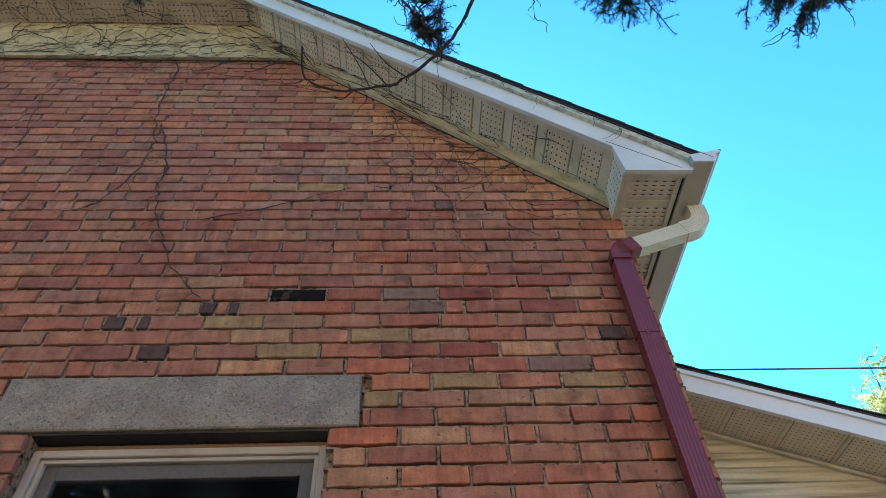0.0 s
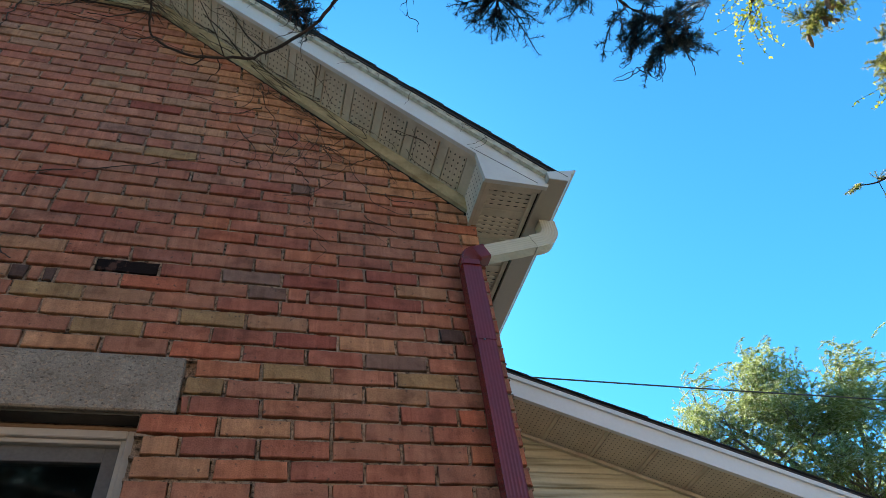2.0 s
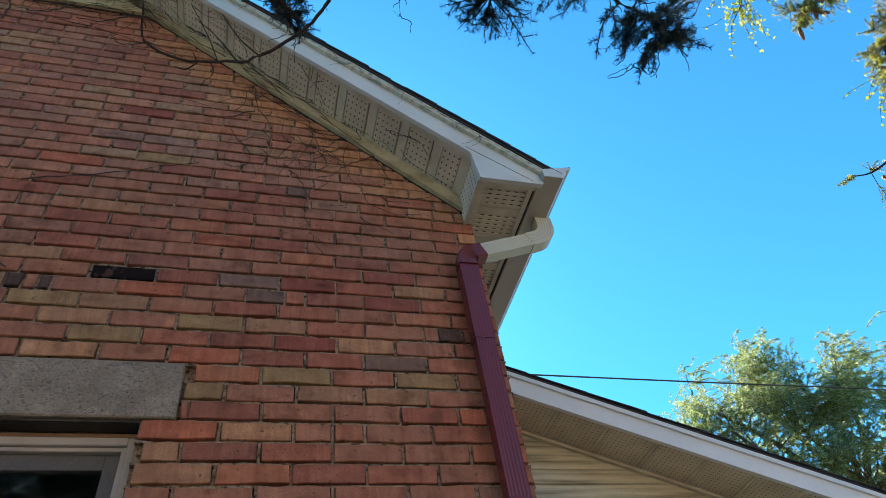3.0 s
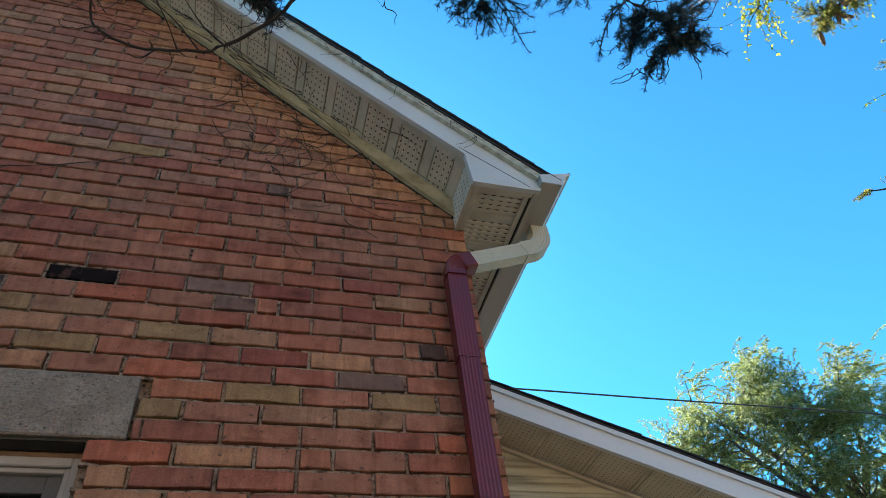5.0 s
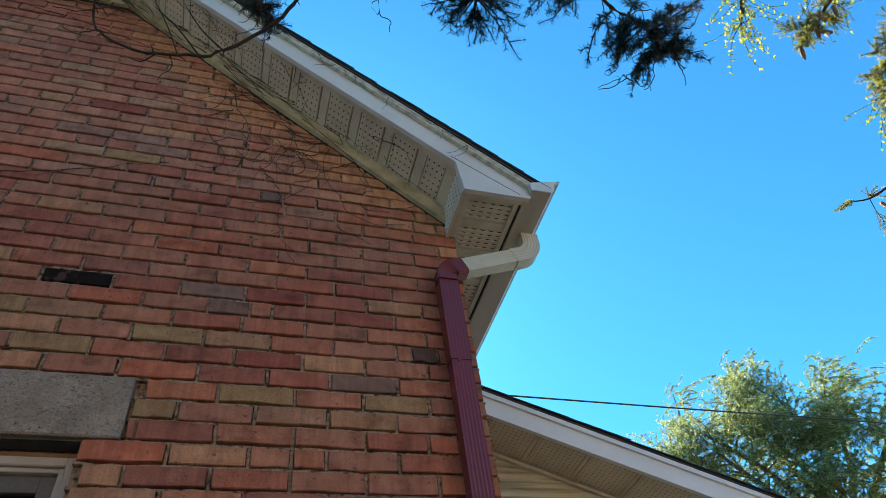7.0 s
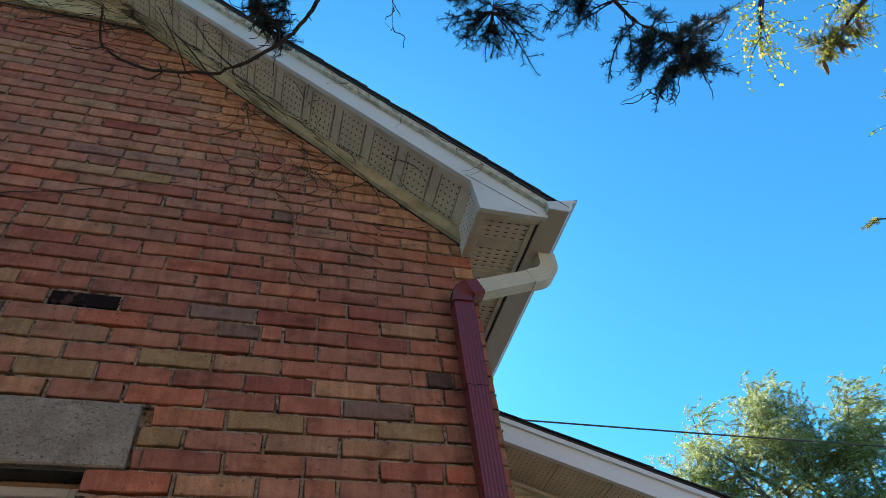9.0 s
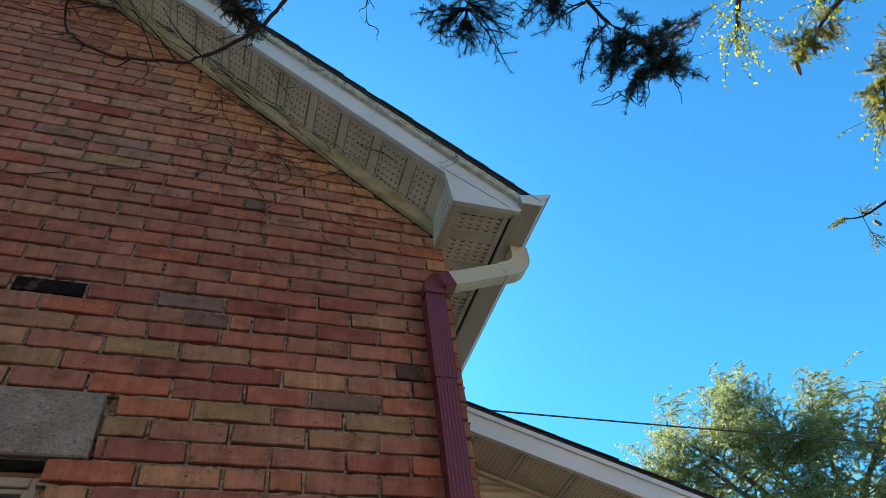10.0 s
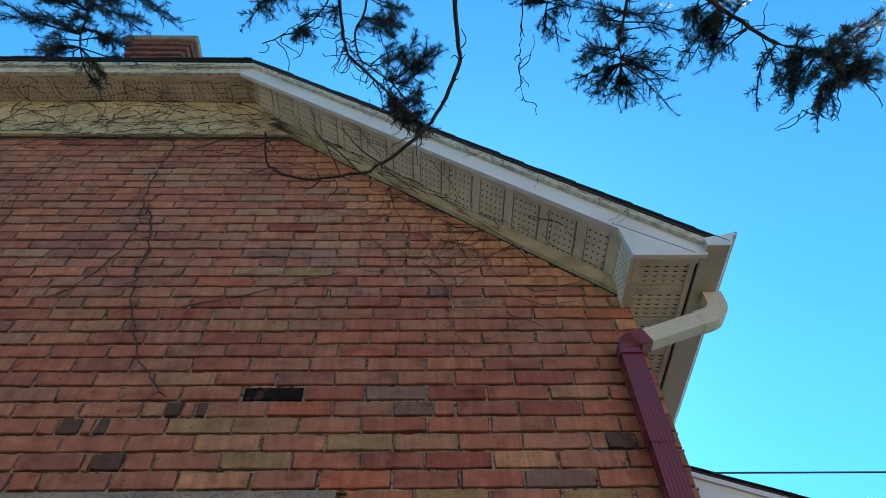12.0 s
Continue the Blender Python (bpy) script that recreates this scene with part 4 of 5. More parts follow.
BOUGHS = [
    # polyline, thickness, tuft centres, bare twigs
    ([(0.34, -1.45, 3.27), (0.36, -1.29, 3.22), (0.37, -1.22, 3.20), (0.34, -1.15, 3.17), (0.31, -1.09, 3.15), (0.26, -1.04, 3.12), (0.19, -0.99, 3.10), (0.13, -0.96, 3.07), (0.05, -0.95, 3.06), (-0.02, -0.95, 3.04), (-0.08, -0.96, 3.04), (-0.12, -0.98, 3.04), (-0.14, -1.0, 3.05), (-0.14, -1.07, 3.08)], 0.0062, [], 5),
    ([(0.04, -1.44, 3.30), (0.05, -1.36, 3.28), (0.06, -1.28, 3.26), (0.07, -1.22, 3.24), (0.14, -1.16, 3.22), (0.19, -1.11, 3.21), (0.23, -1.06, 3.19)], 0.0055,
     [(0.23, -1.04, 3.20), (0.19, -1.09, 3.22), (0.27, -1.02, 3.19), (0.20, -1.14, 3.24), (0.26, -1.11, 3.23), (0.22, -1.08, 3.2), (0.25, -1.06, 3.21), (0.04, -1.33, 3.27)], 110),
    ([(0.14, -1.42, 3.41), (0.11, -1.30, 3.38), (0.08, -1.23, 3.35), (0.10, -1.17, 3.33), (0.18, -1.11, 3.32), (0.23, -1.05, 3.29)], 0.004,
     [(0.19, -1.27, 3.33), (0.25, -1.24, 3.31), (0.29, -1.21, 3.30), (0.23, -1.19, 3.29), (0.15, -1.25, 3.34), (0.21, -1.31, 3.35), (0.27, -1.18, 3.29)], 14),
    ([(0.04, -1.40, 3.34), (0.01, -1.33, 3.32), (-0.03, -1.29, 3.30), (-0.09, -1.26, 3.28), (-0.16, -1.24, 3.26)], 0.003, [(-0.05, -1.27, 3.28)], 22),
    ([(-0.57, -1.43, 3.44), (-0.62, -1.35, 3.40), (-0.66, -1.27, 3.36), (-0.68, -1.21, 3.32)], 0.005,
     [(-0.75, -1.24, 3.30), (-0.68, -1.28, 3.34), (-0.63, -1.21, 3.35), (-0.54, -1.26, 3.41), (-0.47, -1.27, 3.44), (-0.73, -1.20, 3.29), (-0.58, -1.19, 3.37), (-0.77, -1.30, 3.31), (-0.6, -1.3, 3.4), (-0.52, -1.31, 3.42), (-0.66, -1.15, 3.31), (-0.82, -1.3, 3.29), (-0.70, -1.34, 3.36), (-0.60, -1.36, 3.42), (-0.54, -1.36, 3.44), (-0.66, -1.32, 3.38), (-0.50, -1.37, 3.45), (-0.74, -1.34, 3.33)], 10),
    ([(-0.10, -1.46, 3.32), (-0.13, -1.37, 3.28)], 0.003, [(-0.14, -1.35, 3.27), (-0.12, -1.37, 3.28)], 0),
    ([(0.82, -1.48, 3.25), (0.80, -1.39, 3.24), (0.79, -1.30, 3.21), (0.79, -1.22, 3.18)], 0.0055,
     [(0.72, -1.25, 3.23), (0.79, -1.29, 3.23), (0.76, -1.18, 3.20), (0.84, -1.23, 3.20), (0.88, -1.18, 3.16), (0.90, -1.30, 3.20), (0.82, -1.14, 3.17), (0.74, -1.14, 3.18), (0.92, -1.13, 3.13), (0.75, -1.33, 3.25), (0.84, -1.34, 3.22), (0.77, -1.23, 3.2), (0.81, -1.18, 3.18)], 10),
    ([(0.60, -1.50, 3.33), (0.60, -1.42, 3.31), (0.60, -1.33, 3.28)], 0.004, [(0.60, -1.31, 3.28), (0.66, -1.34, 3.28), (0.52, -1.36, 3.30), (0.57, -1.36, 3.29), (0.64, -1.38, 3.29)], 8),
    ([(0.55, -1.43, 3.35), (0.54, -1.35, 3.33), (0.54, -1.27, 3.31), (0.54, -1.22, 3.29), (0.54, -1.17, 3.27), (0.55, -1.09, 3.24)], 0.0022, [], 7),
    ([(0.87, -1.47, 3.18), (0.95, -1.41, 3.14), (1.04, -1.36, 3.09), (1.10, -1.33, 3.05), (1.17, -1.32, 3.01), (1.21, -1.31, 2.98), (1.24, -1.28, 2.95)], 0.006,
     [(0.94, -1.37, 3.13), (0.99, -1.32, 3.09), (0.95, -1.28, 3.10), (1.02, -1.38, 3.10), (0.97, -1.35, 3.11), (1.00, -1.29, 3.08),
      (1.13, -1.31, 2.97), (1.19, -1.34, 2.94), (1.24, -1.36, 2.92), (1.22, -1.28, 2.91), (1.14, -1.24, 2.94), (1.19, -1.24, 2.91), (1.26, -1.29, 2.89), (1.22, -1.39, 2.94), (1.11, -1.25, 2.96), (1.25, -1.33, 2.91), (1.21, -1.31, 2.93), (1.17, -1.28, 2.94)], 60),
    ([(1.19, -1.29, 2.92), (1.18, -1.23, 2.91), (1.15, -1.20, 2.91), (1.11, -1.16, 2.92)], 0.0016, [], 4),
]
for pts, r, tufts, bare in BOUGHS:
    bw, bn = bmesh.new(), bmesh.new()
    first = Vector(pts[0])
    if r > 0.0018:
        trunk_at = Vector((-0.5, -5.3, first.z + 1.4))
        over = first.lerp(trunk_at, 0.25) + Vector((0, -0.35, 0.22))
        feed = smooth_line([trunk_at, first.lerp(trunk_at, 0.6) + Vector((0, -0.2, 0.25)), over, first], 4)
        tube(bw, feed, 0.02 + r, r, 6)
    stem = smooth_line(pts, 4)
    stem = [p + Vector((rp.gauss(0, 0.0018), rp.gauss(0, 0.0018), rp.gauss(0, 0.0018))) for p in stem]
    tube(bw, stem, r, r * 0.45, 6)
    for c in tufts:
        spray(bw, bn, stem, c, rp, 7, 0.044, 950)
        for _ in range(2):
            spray(bw, bn, stem, Vector(c) + Vector((rp.gauss(0, 0.030), rp.gauss(0, 0.030), rp.gauss(0, 0.026))), rp, 5, 0.042, 950)
    if bare:
        tangle(bw, [p for p in stem[len(stem) // 3:]] + [Vector(c) for c in tufts], bare, rp)
    # short thorn-like stubs along the stem
    for p in stem[2::3]:
        tube(bw, wander(p, (rp.gauss(0, 1), rp.gauss(0, 1), rp.gauss(0, 1)), 0.012 + 0.02 * rp.random(), rp, 2), r * 0.4, r * 0.15, 3)
    spruce_part("branch", bw, M_BARK, "bare knotty spruce branch" if not tufts else "")
    if tufts:
        tagged(spruce_part("needles", bn, M_NEEDLE, "short blue-green needles"), kind="stuff")
    else:
        bn.free()
# side shoots on the long curved branch
for a, b, c in (((0.05, -0.95, 3.06), (0.02, -1.0, 3.1), (-0.03, -1.07, 3.14)), ((0.1, -0.955, 3.07), (0.04, -1.0, 3.11), (-0.02, -1.03, 3.14)), ((0.16, -0.97, 3.09), (0.1, -1.0, 3.12), (0.05, -1.05, 3.15)),
                ((0.0, -0.95, 3.045), (-0.03, -0.93, 3.03), (-0.06, -0.935, 3.03)), ((0.37, -1.22, 3.2), (0.355, -1.235, 3.2), (0.345, -1.225, 3.2)), ((0.372, -1.25, 3.21), (0.385, -1.27, 3.215), (0.37, -1.3, 3.22))):
    bw = bmesh.new()
    tube(bw, smooth_line([a, b, c], 4), 0.0024, 0.001, 4)
    spruce_part("side_shoot", bw, M_BARK)

# sunlit spruce beyond the garage side, bearing cones
sp2 = thing("cone_spruce", "sunlit spruce with hanging brown cones beside the garage", "tree", (5.6, -1.6, 0))
S2 = Vector((5.6, -1.6, 0))


def sp2_part(name, bm, mat, label=""):
    ob = part(name, bm, mat, sp2, label)
    ob.matrix_parent_inverse = Matrix.Translation(-S2)
    return ob


bm = bmesh.new()
tube(bm, smooth_line([(5.6, -1.6, -0.05), (5.6, -1.58, 3), (5.62, -1.6, 6.5), (5.6, -1.6, 11)], 4), 0.16, 0.03, 9)
sp2_part("trunk", bm, M_BARK)
for pts, tufts, cones in (
        ([(3.25, -1.35, 4.75), (3.05, -1.20, 4.64), (3.0, -1.09, 4.60), (2.99, -1.0, 4.57), (2.97, -0.95, 4.56)], [(2.99, -1.09, 4.59), (2.99, -1.01, 4.57), (2.99, -0.94, 4.55), (2.94, -0.95, 4.59), (3.03, -1.03, 4.57)], 7),
        ([(3.6, -1.3, 4.45), (3.4, -1.2, 4.38), (3.30, -1.08, 4.32), (3.28, -0.97, 4.28), (3.32, -0.9, 4.22)], [(3.31, -1.24, 4.33), (3.27, -1.15, 4.35), (3.21, -1.17, 4.41), (3.24, -1.03, 4.34), (3.25, -0.95, 4.31), (3.29, -0.89, 4.25), (3.34, -0.87, 4.19), (3.30, -1.01, 4.28), (3.36, -0.97, 4.2), (3.22, -1.1, 4.37)], 14),
        ([(4.05, -0.93, 4.25), (3.77, -0.61, 4.11), (3.72, -0.50, 4.12), (3.68, -0.41, 4.12), (3.62, -0.29, 4.12), (3.55, -0.22, 4.16)], [(3.55, -0.22, 4.16), (3.62, -0.30, 4.11), (3.69, -0.27, 4.03), (3.70, -0.43, 4.1)], 1),
        ([(4.7, 0.0, 3.7), (4.4, 0.35, 3.6), (4.25, 0.5, 3.55)], [(4.18, 0.38, 3.70), (4.16, 0.54, 3.56), (4.2, 0.61, 3.40), (4.15, 0.75, 3.32), (4.25, 0.6, 3.5)], 5)):
    bw, bn = bmesh.new(), bmesh.new()
    first = Vector(pts[0])
    root = Vector((5.6, -1.6, first.z + 0.5))
    stem = smooth_line([root, first.lerp(root, 0.5) + Vector((0, 0, 0.1))] + [Vector(p) for p in pts], 4)
    tube(bw, stem, 0.022, 0.003, 6)
    near = stem[len(stem) // 2:]
    for c in tufts:
        for _ in range(4 if cones > 2 else 1):
            spray(bw, bn, near, Vector(c) + Vector((rp.gauss(0, 0.04), rp.gauss(0, 0.04), rp.gauss(0, 0.04))), rp, 8, 0.09, 1000)
    sp2_part("branch", bw, M_BARK)
    tagged(sp2_part("needles", bn, M_NEEDLE2, "yellow-green needles with sunlight painted into their colour"), kind="stuff")
    for _ in range(cones):
        c = Vector(tufts[rp.randrange(len(tufts))]) + Vector((rp.gauss(0, 0.03), rp.gauss(0, 0.03), -0.03))
        bm = bmesh.new()
        ax = Vector((rp.gauss(0, 0.3), rp.gauss(0, 0.3), -1)).normalized()
        tube(bm, [c, c + ax * 0.012, c + ax * 0.035, c + ax * 0.07, c + ax * 0.085], 0.006, 0.006, 7)
        for i, v in enumerate(bm.verts):
            ring = i // 7
            v.co = (c + ax * (0, 0.012, 0.035, 0.07, 0.085)[ring]) + (v.co - (c + ax * (0, 0.012, 0.035, 0.07, 0.085)[ring])) * (0.6, 1.5, 1.9, 1.4, 0.5)[ring] * (1 + 0.25 * (i % 2))
        sp2_part("cone", bm, M_CONE)


def leaf_quad(bm, p, d, n, l, w):
    s = d.cross(n)
    s = s.normalized() * w * 0.5 if s.length > 1e-4 else Vector((w * 0.5, 0, 0))
    a = [bm.verts.new(p), bm.verts.new(p + d * l * 0.45 + s), bm.verts.new(p + d * l), bm.verts.new(p + d * l * 0.45 - s)]
    bm.faces.new(a)


# broad-leaved tree whose twig ends reach over the garage
bl = thing("birch_tree", "broad-leaved tree with sparse yellow-green leaves on thin twigs", "tree", (6.6, -3.4, 0))
B2 = Vector((6.6, -3.4, 0))
bw, bn = bmesh.new(), bmesh.new()
tube(bw, smooth_line([(6.6, -3.4, -0.05), (6.5, -3.3, 3), (6.2, -3.0, 6.5)], 5), 0.13, 0.06, 8)
for pts in ([(6.2, -3.0, 6.4), (4.6, -2.0, 6.6), (3.4, -1.3, 6.0), (3.1, -0.95, 5.55), (3.13, -0.74, 5.42), (3.15, -0.66, 5.38)],
            [(6.2, -3.0, 6.3), (5.0, -2.2, 6.0), (3.9, -1.7, 5.3), (3.35, -1.35, 4.95), (3.12, -1.08, 4.88)],
            [(6.2, -3.0, 6.3), (5.1, -2.2, 5.8), (4.0, -1.6, 5.0), (3.62, -1.1, 4.70), (3.58, -0.9, 4.55), (3.60, -0.74, 4.44)]):
    stem = smooth_line(pts, 6)
    tube(bw, stem, 0.05, 0.004, 6)
    for _ in range(46):
        p = stem[rp.randrange(len(stem) * 2 // 3, len(stem))]
        tw = wander(p, (rp.gauss(-0.1, 0.6), rp.gauss(0.4, 0.5), rp.gauss(-0.5, 0.4)), 0.14 + 0.24 * rp.random(), rp, 6, 0.12, 0.22)
        tube(bw, tw, 0.0024, 0.001, 3)
        for q in tw[2:]:
            for _ in range(2):
                d = Vector((rp.gauss(0, 1), rp.gauss(0, 1), rp.gauss(-0.4, 0.8))).normalized()
                leaf_quad(bn, q, d, Vector((rp.gauss(0, 1), rp.gauss(0, 1), rp.gauss(0, 1))).normalized(), 0.026, 0.016)
ob = part("trunk", bw, M_BARK, bl)
ob.matrix_parent_inverse = Matrix.Translation(-B2)
ob = tagged(part("leaves", bn, M_LEAF, bl), kind="stuff")
ob.matrix_parent_inverse = Matrix.Translation(-B2)

# willow behind the garage
W2 = Vector((8.0, 5.0, 0))
WA, WD = Vector((0.665, -0.747, 0)), Vector((0.747, 0.665, 0))
wt = thing("willow_tree", "windblown willow with silvery green foliage behind the garage", "tree", tuple(W2))
rw = random.Random(14)
# lobes of the crown: along, deep, height, radius
LOBES = [(-1.30, 0.0, 7.14, 0.58), (-0.55, 0.2, 7.30, 0.57), (0.15, -0.2, 6.92, 0.58), (0.75, 0.0, 6.66, 0.62), (1.65, 0.2, 6.38, 0.60), (2.5, 0.1, 5.7, 0.9),
         (-0.95, -0.3, 6.35, 0.70), (-0.15, -0.5, 6.10, 0.65), (1.35, -0.4, 5.55, 0.70), (2.1, -0.3, 4.9, 0.9), (-1.75, 0.2, 6.50, 0.55),
         (-1.6, -0.1, 5.7, 0.75), (0.35, -0.2, 5.05, 0.75), (-0.8, 0.2, 5.2, 0.8), (1.3, 0.2, 4.5, 0.8), (0.2, 0.2, 4.2, 0.8), (-0.9, 0, 4.3, 0.8)]
bw = bmesh.new()
fork = W2 + WA * 0.15 + Vector((0, 0, 4.6))
tube(bw, smooth_line([W2 + Vector((0, 0, -0.1)), W2 + Vector((0.05, 0, 2.2)), fork], 5), 0.26, 0.15, 10)
lv, lf = [], []
for la, ld, lz, lr in LOBES:
    heart = W2 + WA * la + WD * ld + Vector((0, 0, lz))
    limb = smooth_line([fork + Vector((0, 0, -0.5 + rw.random() * 0.6)), fork.lerp(heart, 0.45) + Vector((rw.gauss(0, 0.12), rw.gauss(0, 0.12), -0.12)), heart - Vector((0, 0, lr * 0.35))], 6)
    tube(bw, limb, 0.06, 0.02, 6)
    for _ in range(10):
        az = rw.random() * 6.2832
        aim = Vector((math.cos(az), math.sin(az), 0.25 + rw.random() * 0.9)).normalized()
        bough = wander(limb[-1 - rw.randrange(6)], aim, lr * (0.8 + 0.5 * rw.random()), rw, 7, 0.02, 0.16)
        tube(bw, bough, 0.016, 0.004, 4)
        for _ in range(26):
            k = rw.randrange(2, len(bough))
            p = bough[k] + Vector((rw.gauss(0, 0.13), rw.gauss(0, 0.13), rw.gauss(0, 0.11)))
            d = (aim + Vector((rw.gauss(0, 0.5), rw.gauss(0, 0.5), rw.gauss(0.25, 0.4)))).normalized()
            for j in range(rw.randrange(5, 11)):
                d = (d + WA * 0.05 + Vector((rw.gauss(0, 0.12), rw.gauss(0, 0.12), -0.11))).normalized()
                p = p + d * 0.040
                for _ in range(7):
                    e = (d + WA * 0.25 + Vector((rw.gauss(0, 0.42), rw.gauss(0, 0.42), rw.gauss(-0.05, 0.40)))).normalized()
                    sd = e.cross(Vector((rw.gauss(0, 1), rw.gauss(0, 1), rw.gauss(0, 1))))
                    if sd.length < 1e-3:
                        continue
                    sd = sd.normalized() * 0.0052
                    l = 0.042 + 0.034 * rw.random()
                    i = len(lv)
                    lv += [tuple(p), tuple(p + e * l * 0.45 + sd), tuple(p + e * l - Vector((0, 0, 0.012))), tuple(p + e * l * 0.45 - sd)]
                    lf.append((i, i + 1, i + 2, i + 3))
wp = part("trunk", bw, M_WBARK, wt)
wp.matrix_parent_inverse = Matrix.Translation(-W2)
me = bpy.data.meshes.new("leaves")
me.from_pydata(lv, [], lf)
me.update()
me.materials.append(M_WILLOW)
wl = new("leaves", me)
wl.parent = wt
wl.matrix_parent_inverse = Matrix.Translation(-W2)
tagged(wl, "narrow silvery green leaves", kind="stuff")

# spruces across the yard, which the window mirrors
def yard_spruce(x, y, height, seed):
    tr = thing("yard_spruce", "dark spruce across the yard, mirrored in the window", "tree", (x, y, 0))
    rnd = random.Random(seed)
    base = Vector((x, y, 0))
    wood, v, f = bmesh.new(), [], []
    tube(wood, [base + Vector((0, 0, -0.1)), base + Vector((0.03, 0, height * 0.5)), base + Vector((0, 0, height))], 0.17, 0.02, 8)
    z = 0.9
    while z < height - 0.3:
        for _ in range(5):
            az = rnd.random() * 6.2832
            reach = (1.0 - z / height) * 3.2 * (0.75 + 0.5 * rnd.random()) + 0.15
            line = wander(base + Vector((0, 0, z + rnd.random() * 0.3)), (math.cos(az), math.sin(az), 0.1), reach, rnd, 6, 0.05, 0.1)
            tube(wood, line, 0.025, 0.006, 4)
            for p, q in zip(line, line[1:]):
                for _ in range(9):
                    o = p.lerp(q, rnd.random())
                    d = ((q - p).normalized() + Vector((rnd.gauss(0, 0.7), rnd.gauss(0, 0.7), rnd.gauss(-0.5, 0.4)))).normalized()
                    sd = d.cross(Vector((rnd.gauss(0, 1), rnd.gauss(0, 1), rnd.gauss(0, 1)))).normalized() * 0.07
                    e = o + d * (0.32 + 0.25 * rnd.random())
                    i = len(v)
                    v += [tuple(o), tuple(o.lerp(e, 0.4) + sd), tuple(e), tuple(o.lerp(e, 0.4) - sd)]
                    f.append((i, i + 1, i + 2, i + 3))
        z += 0.36
    ob = part("trunk", wood, M_BARK, tr)
    ob.matrix_parent_inverse = Matrix.Translation(-base)
    me = bpy.data.meshes.new("crown")
    me.from_pydata(v, [], f)
    me.update()
    me.materials.append(M_NEEDLE)
    ob = new("crown", me)
    ob.parent = tr
    ob.matrix_parent_inverse = Matrix.Translation(-base)


for x, y, h, seed in ((-3.2, -13.2, 17.0, 3), (-6.0, -13.8, 18.0, 4), (-9.0, -13.4, 16.5, 6), (-0.6, -14.0, 16.0, 8), (-1.9, -16.2, 19.0, 9), (-4.6, -16.0, 20.0, 12), (-7.6, -16.4, 20.0, 13)):
    yard_spruce(x, y, h, seed)

# ---- climbing vine, leafless ----
rv2 = random.Random(9)
VY = -0.008
VINES = [
    [(-1.29, 5.22), (-1.22, 5.05), (-1.23, 4.86), (-1.22, 4.64), (-1.17, 4.38), (-1.14, 4.18), (-1.16, 3.99), (-1.24, 3.78), (-1.30, 3.70)],
    [(-1.16, 4.43), (-1.08, 4.22), (-1.02, 4.02), (-1.01, 3.86), (-0.98, 3.70), (-0.90, 3.50), (-0.80, 3.30), (-0.71, 3.18), (-0.66, 3.13)],
    [(0.08, 4.60), (0.12, 4.36), (0.17, 4.28), (0.16, 4.18), (0.20, 4.08), (0.19, 3.97), (0.14, 3.82)],
    [(0.22, 4.48), (0.30, 4.40), (0.37, 4.34), (0.37, 4.23), (0.41, 4.15), (0.43, 4.08), (0.47, 3.99)],
    [(0.58, 4.20), (0.52, 4.18), (0.47, 4.11), (0.42, 4.01), (0.37, 3.92)],
    [(0.25, 3.93), (0.31, 3.86), (0.36, 3.76), (0.37, 3.66), (0.37, 3.54), (0.39, 3.45), (0.45, 3.33)],
    [(-0.75, 3.62), (-0.50, 3.70), (-0.30, 3.78), (-0.11, 3.86)],
    [(-1.0, 5.02), (-0.72, 4.96), (-0.48, 4.86), (-0.30, 4.80)],
    [(0.72, 4.08), (0.62, 4.02), (0.56, 3.97), (0.48, 3.88), (0.38, 3.82)],
    [(-1.80, 4.22), (-1.83, 4.38), (-1.87, 4.60), (-1.88, 4.79), (-1.86, 4.99), (-1.80, 5.20)],
    [(0.72, 4.05), (0.74, 3.95), (0.78, 3.87)],
    [(0.10, 4.36), (0.0, 4.28), (-0.12, 4.24)],
]
for k, pl in enumerate(VINES):
    bm = bmesh.new()
    r = 0.0045 if k < 2 else 0.0026
    stem = smooth_line([(x, VY, z) for x, z in pl], 5)
    stem = [p + Vector((rv2.gauss(0, 0.006), rv2.gauss(0, 0.0015), rv2.gauss(0, 0.004))) for p in stem]
    tube(bm, stem, r, r * 0.5, 5)
    for p in stem[2::4 if k > 1 else 5]:
        tw = wander(p, (rv2.gauss(0, 1), 0, rv2.gauss(-0.4, 0.7)), 0.06 + 0.12 * rv2.random(), rv2, 5, 0.03, 0.3)
        tw = [Vector((q.x, VY + rv2.gauss(0, 0.002), q.z)) for q in tw]
        tube(bm, tw, r * 0.45, r * 0.25, 3)
    tagged(mesh_ob("climbing_vine", bm, M_VINE), "leafless dark brown vine stem clinging to the bricks", "vine", group="vines on the wall")
# stems over the frieze and soffit
def runner(a, b, length, rnd, heading=None, curl=0.35):
    """A curling line in two dimensions whose bend changes slowly."""
    ang = rnd.random() * 6.2832 if heading is None else heading
    bend = rnd.gauss(0, curl)
    pts = [(a, b)]
    for _ in range(14):
        bend = bend * 0.8 + rnd.gauss(0, curl * 0.55)
        ang += bend
        a, b = a + math.cos(ang) * length / 14, b + math.sin(ang) * length / 14
        pts.append((a, b))
    return pts


def frieze_y(z):
    return -0.034 if z < 5.375 else -0.036 - (z - 5.375) / 0.185 * 0.060


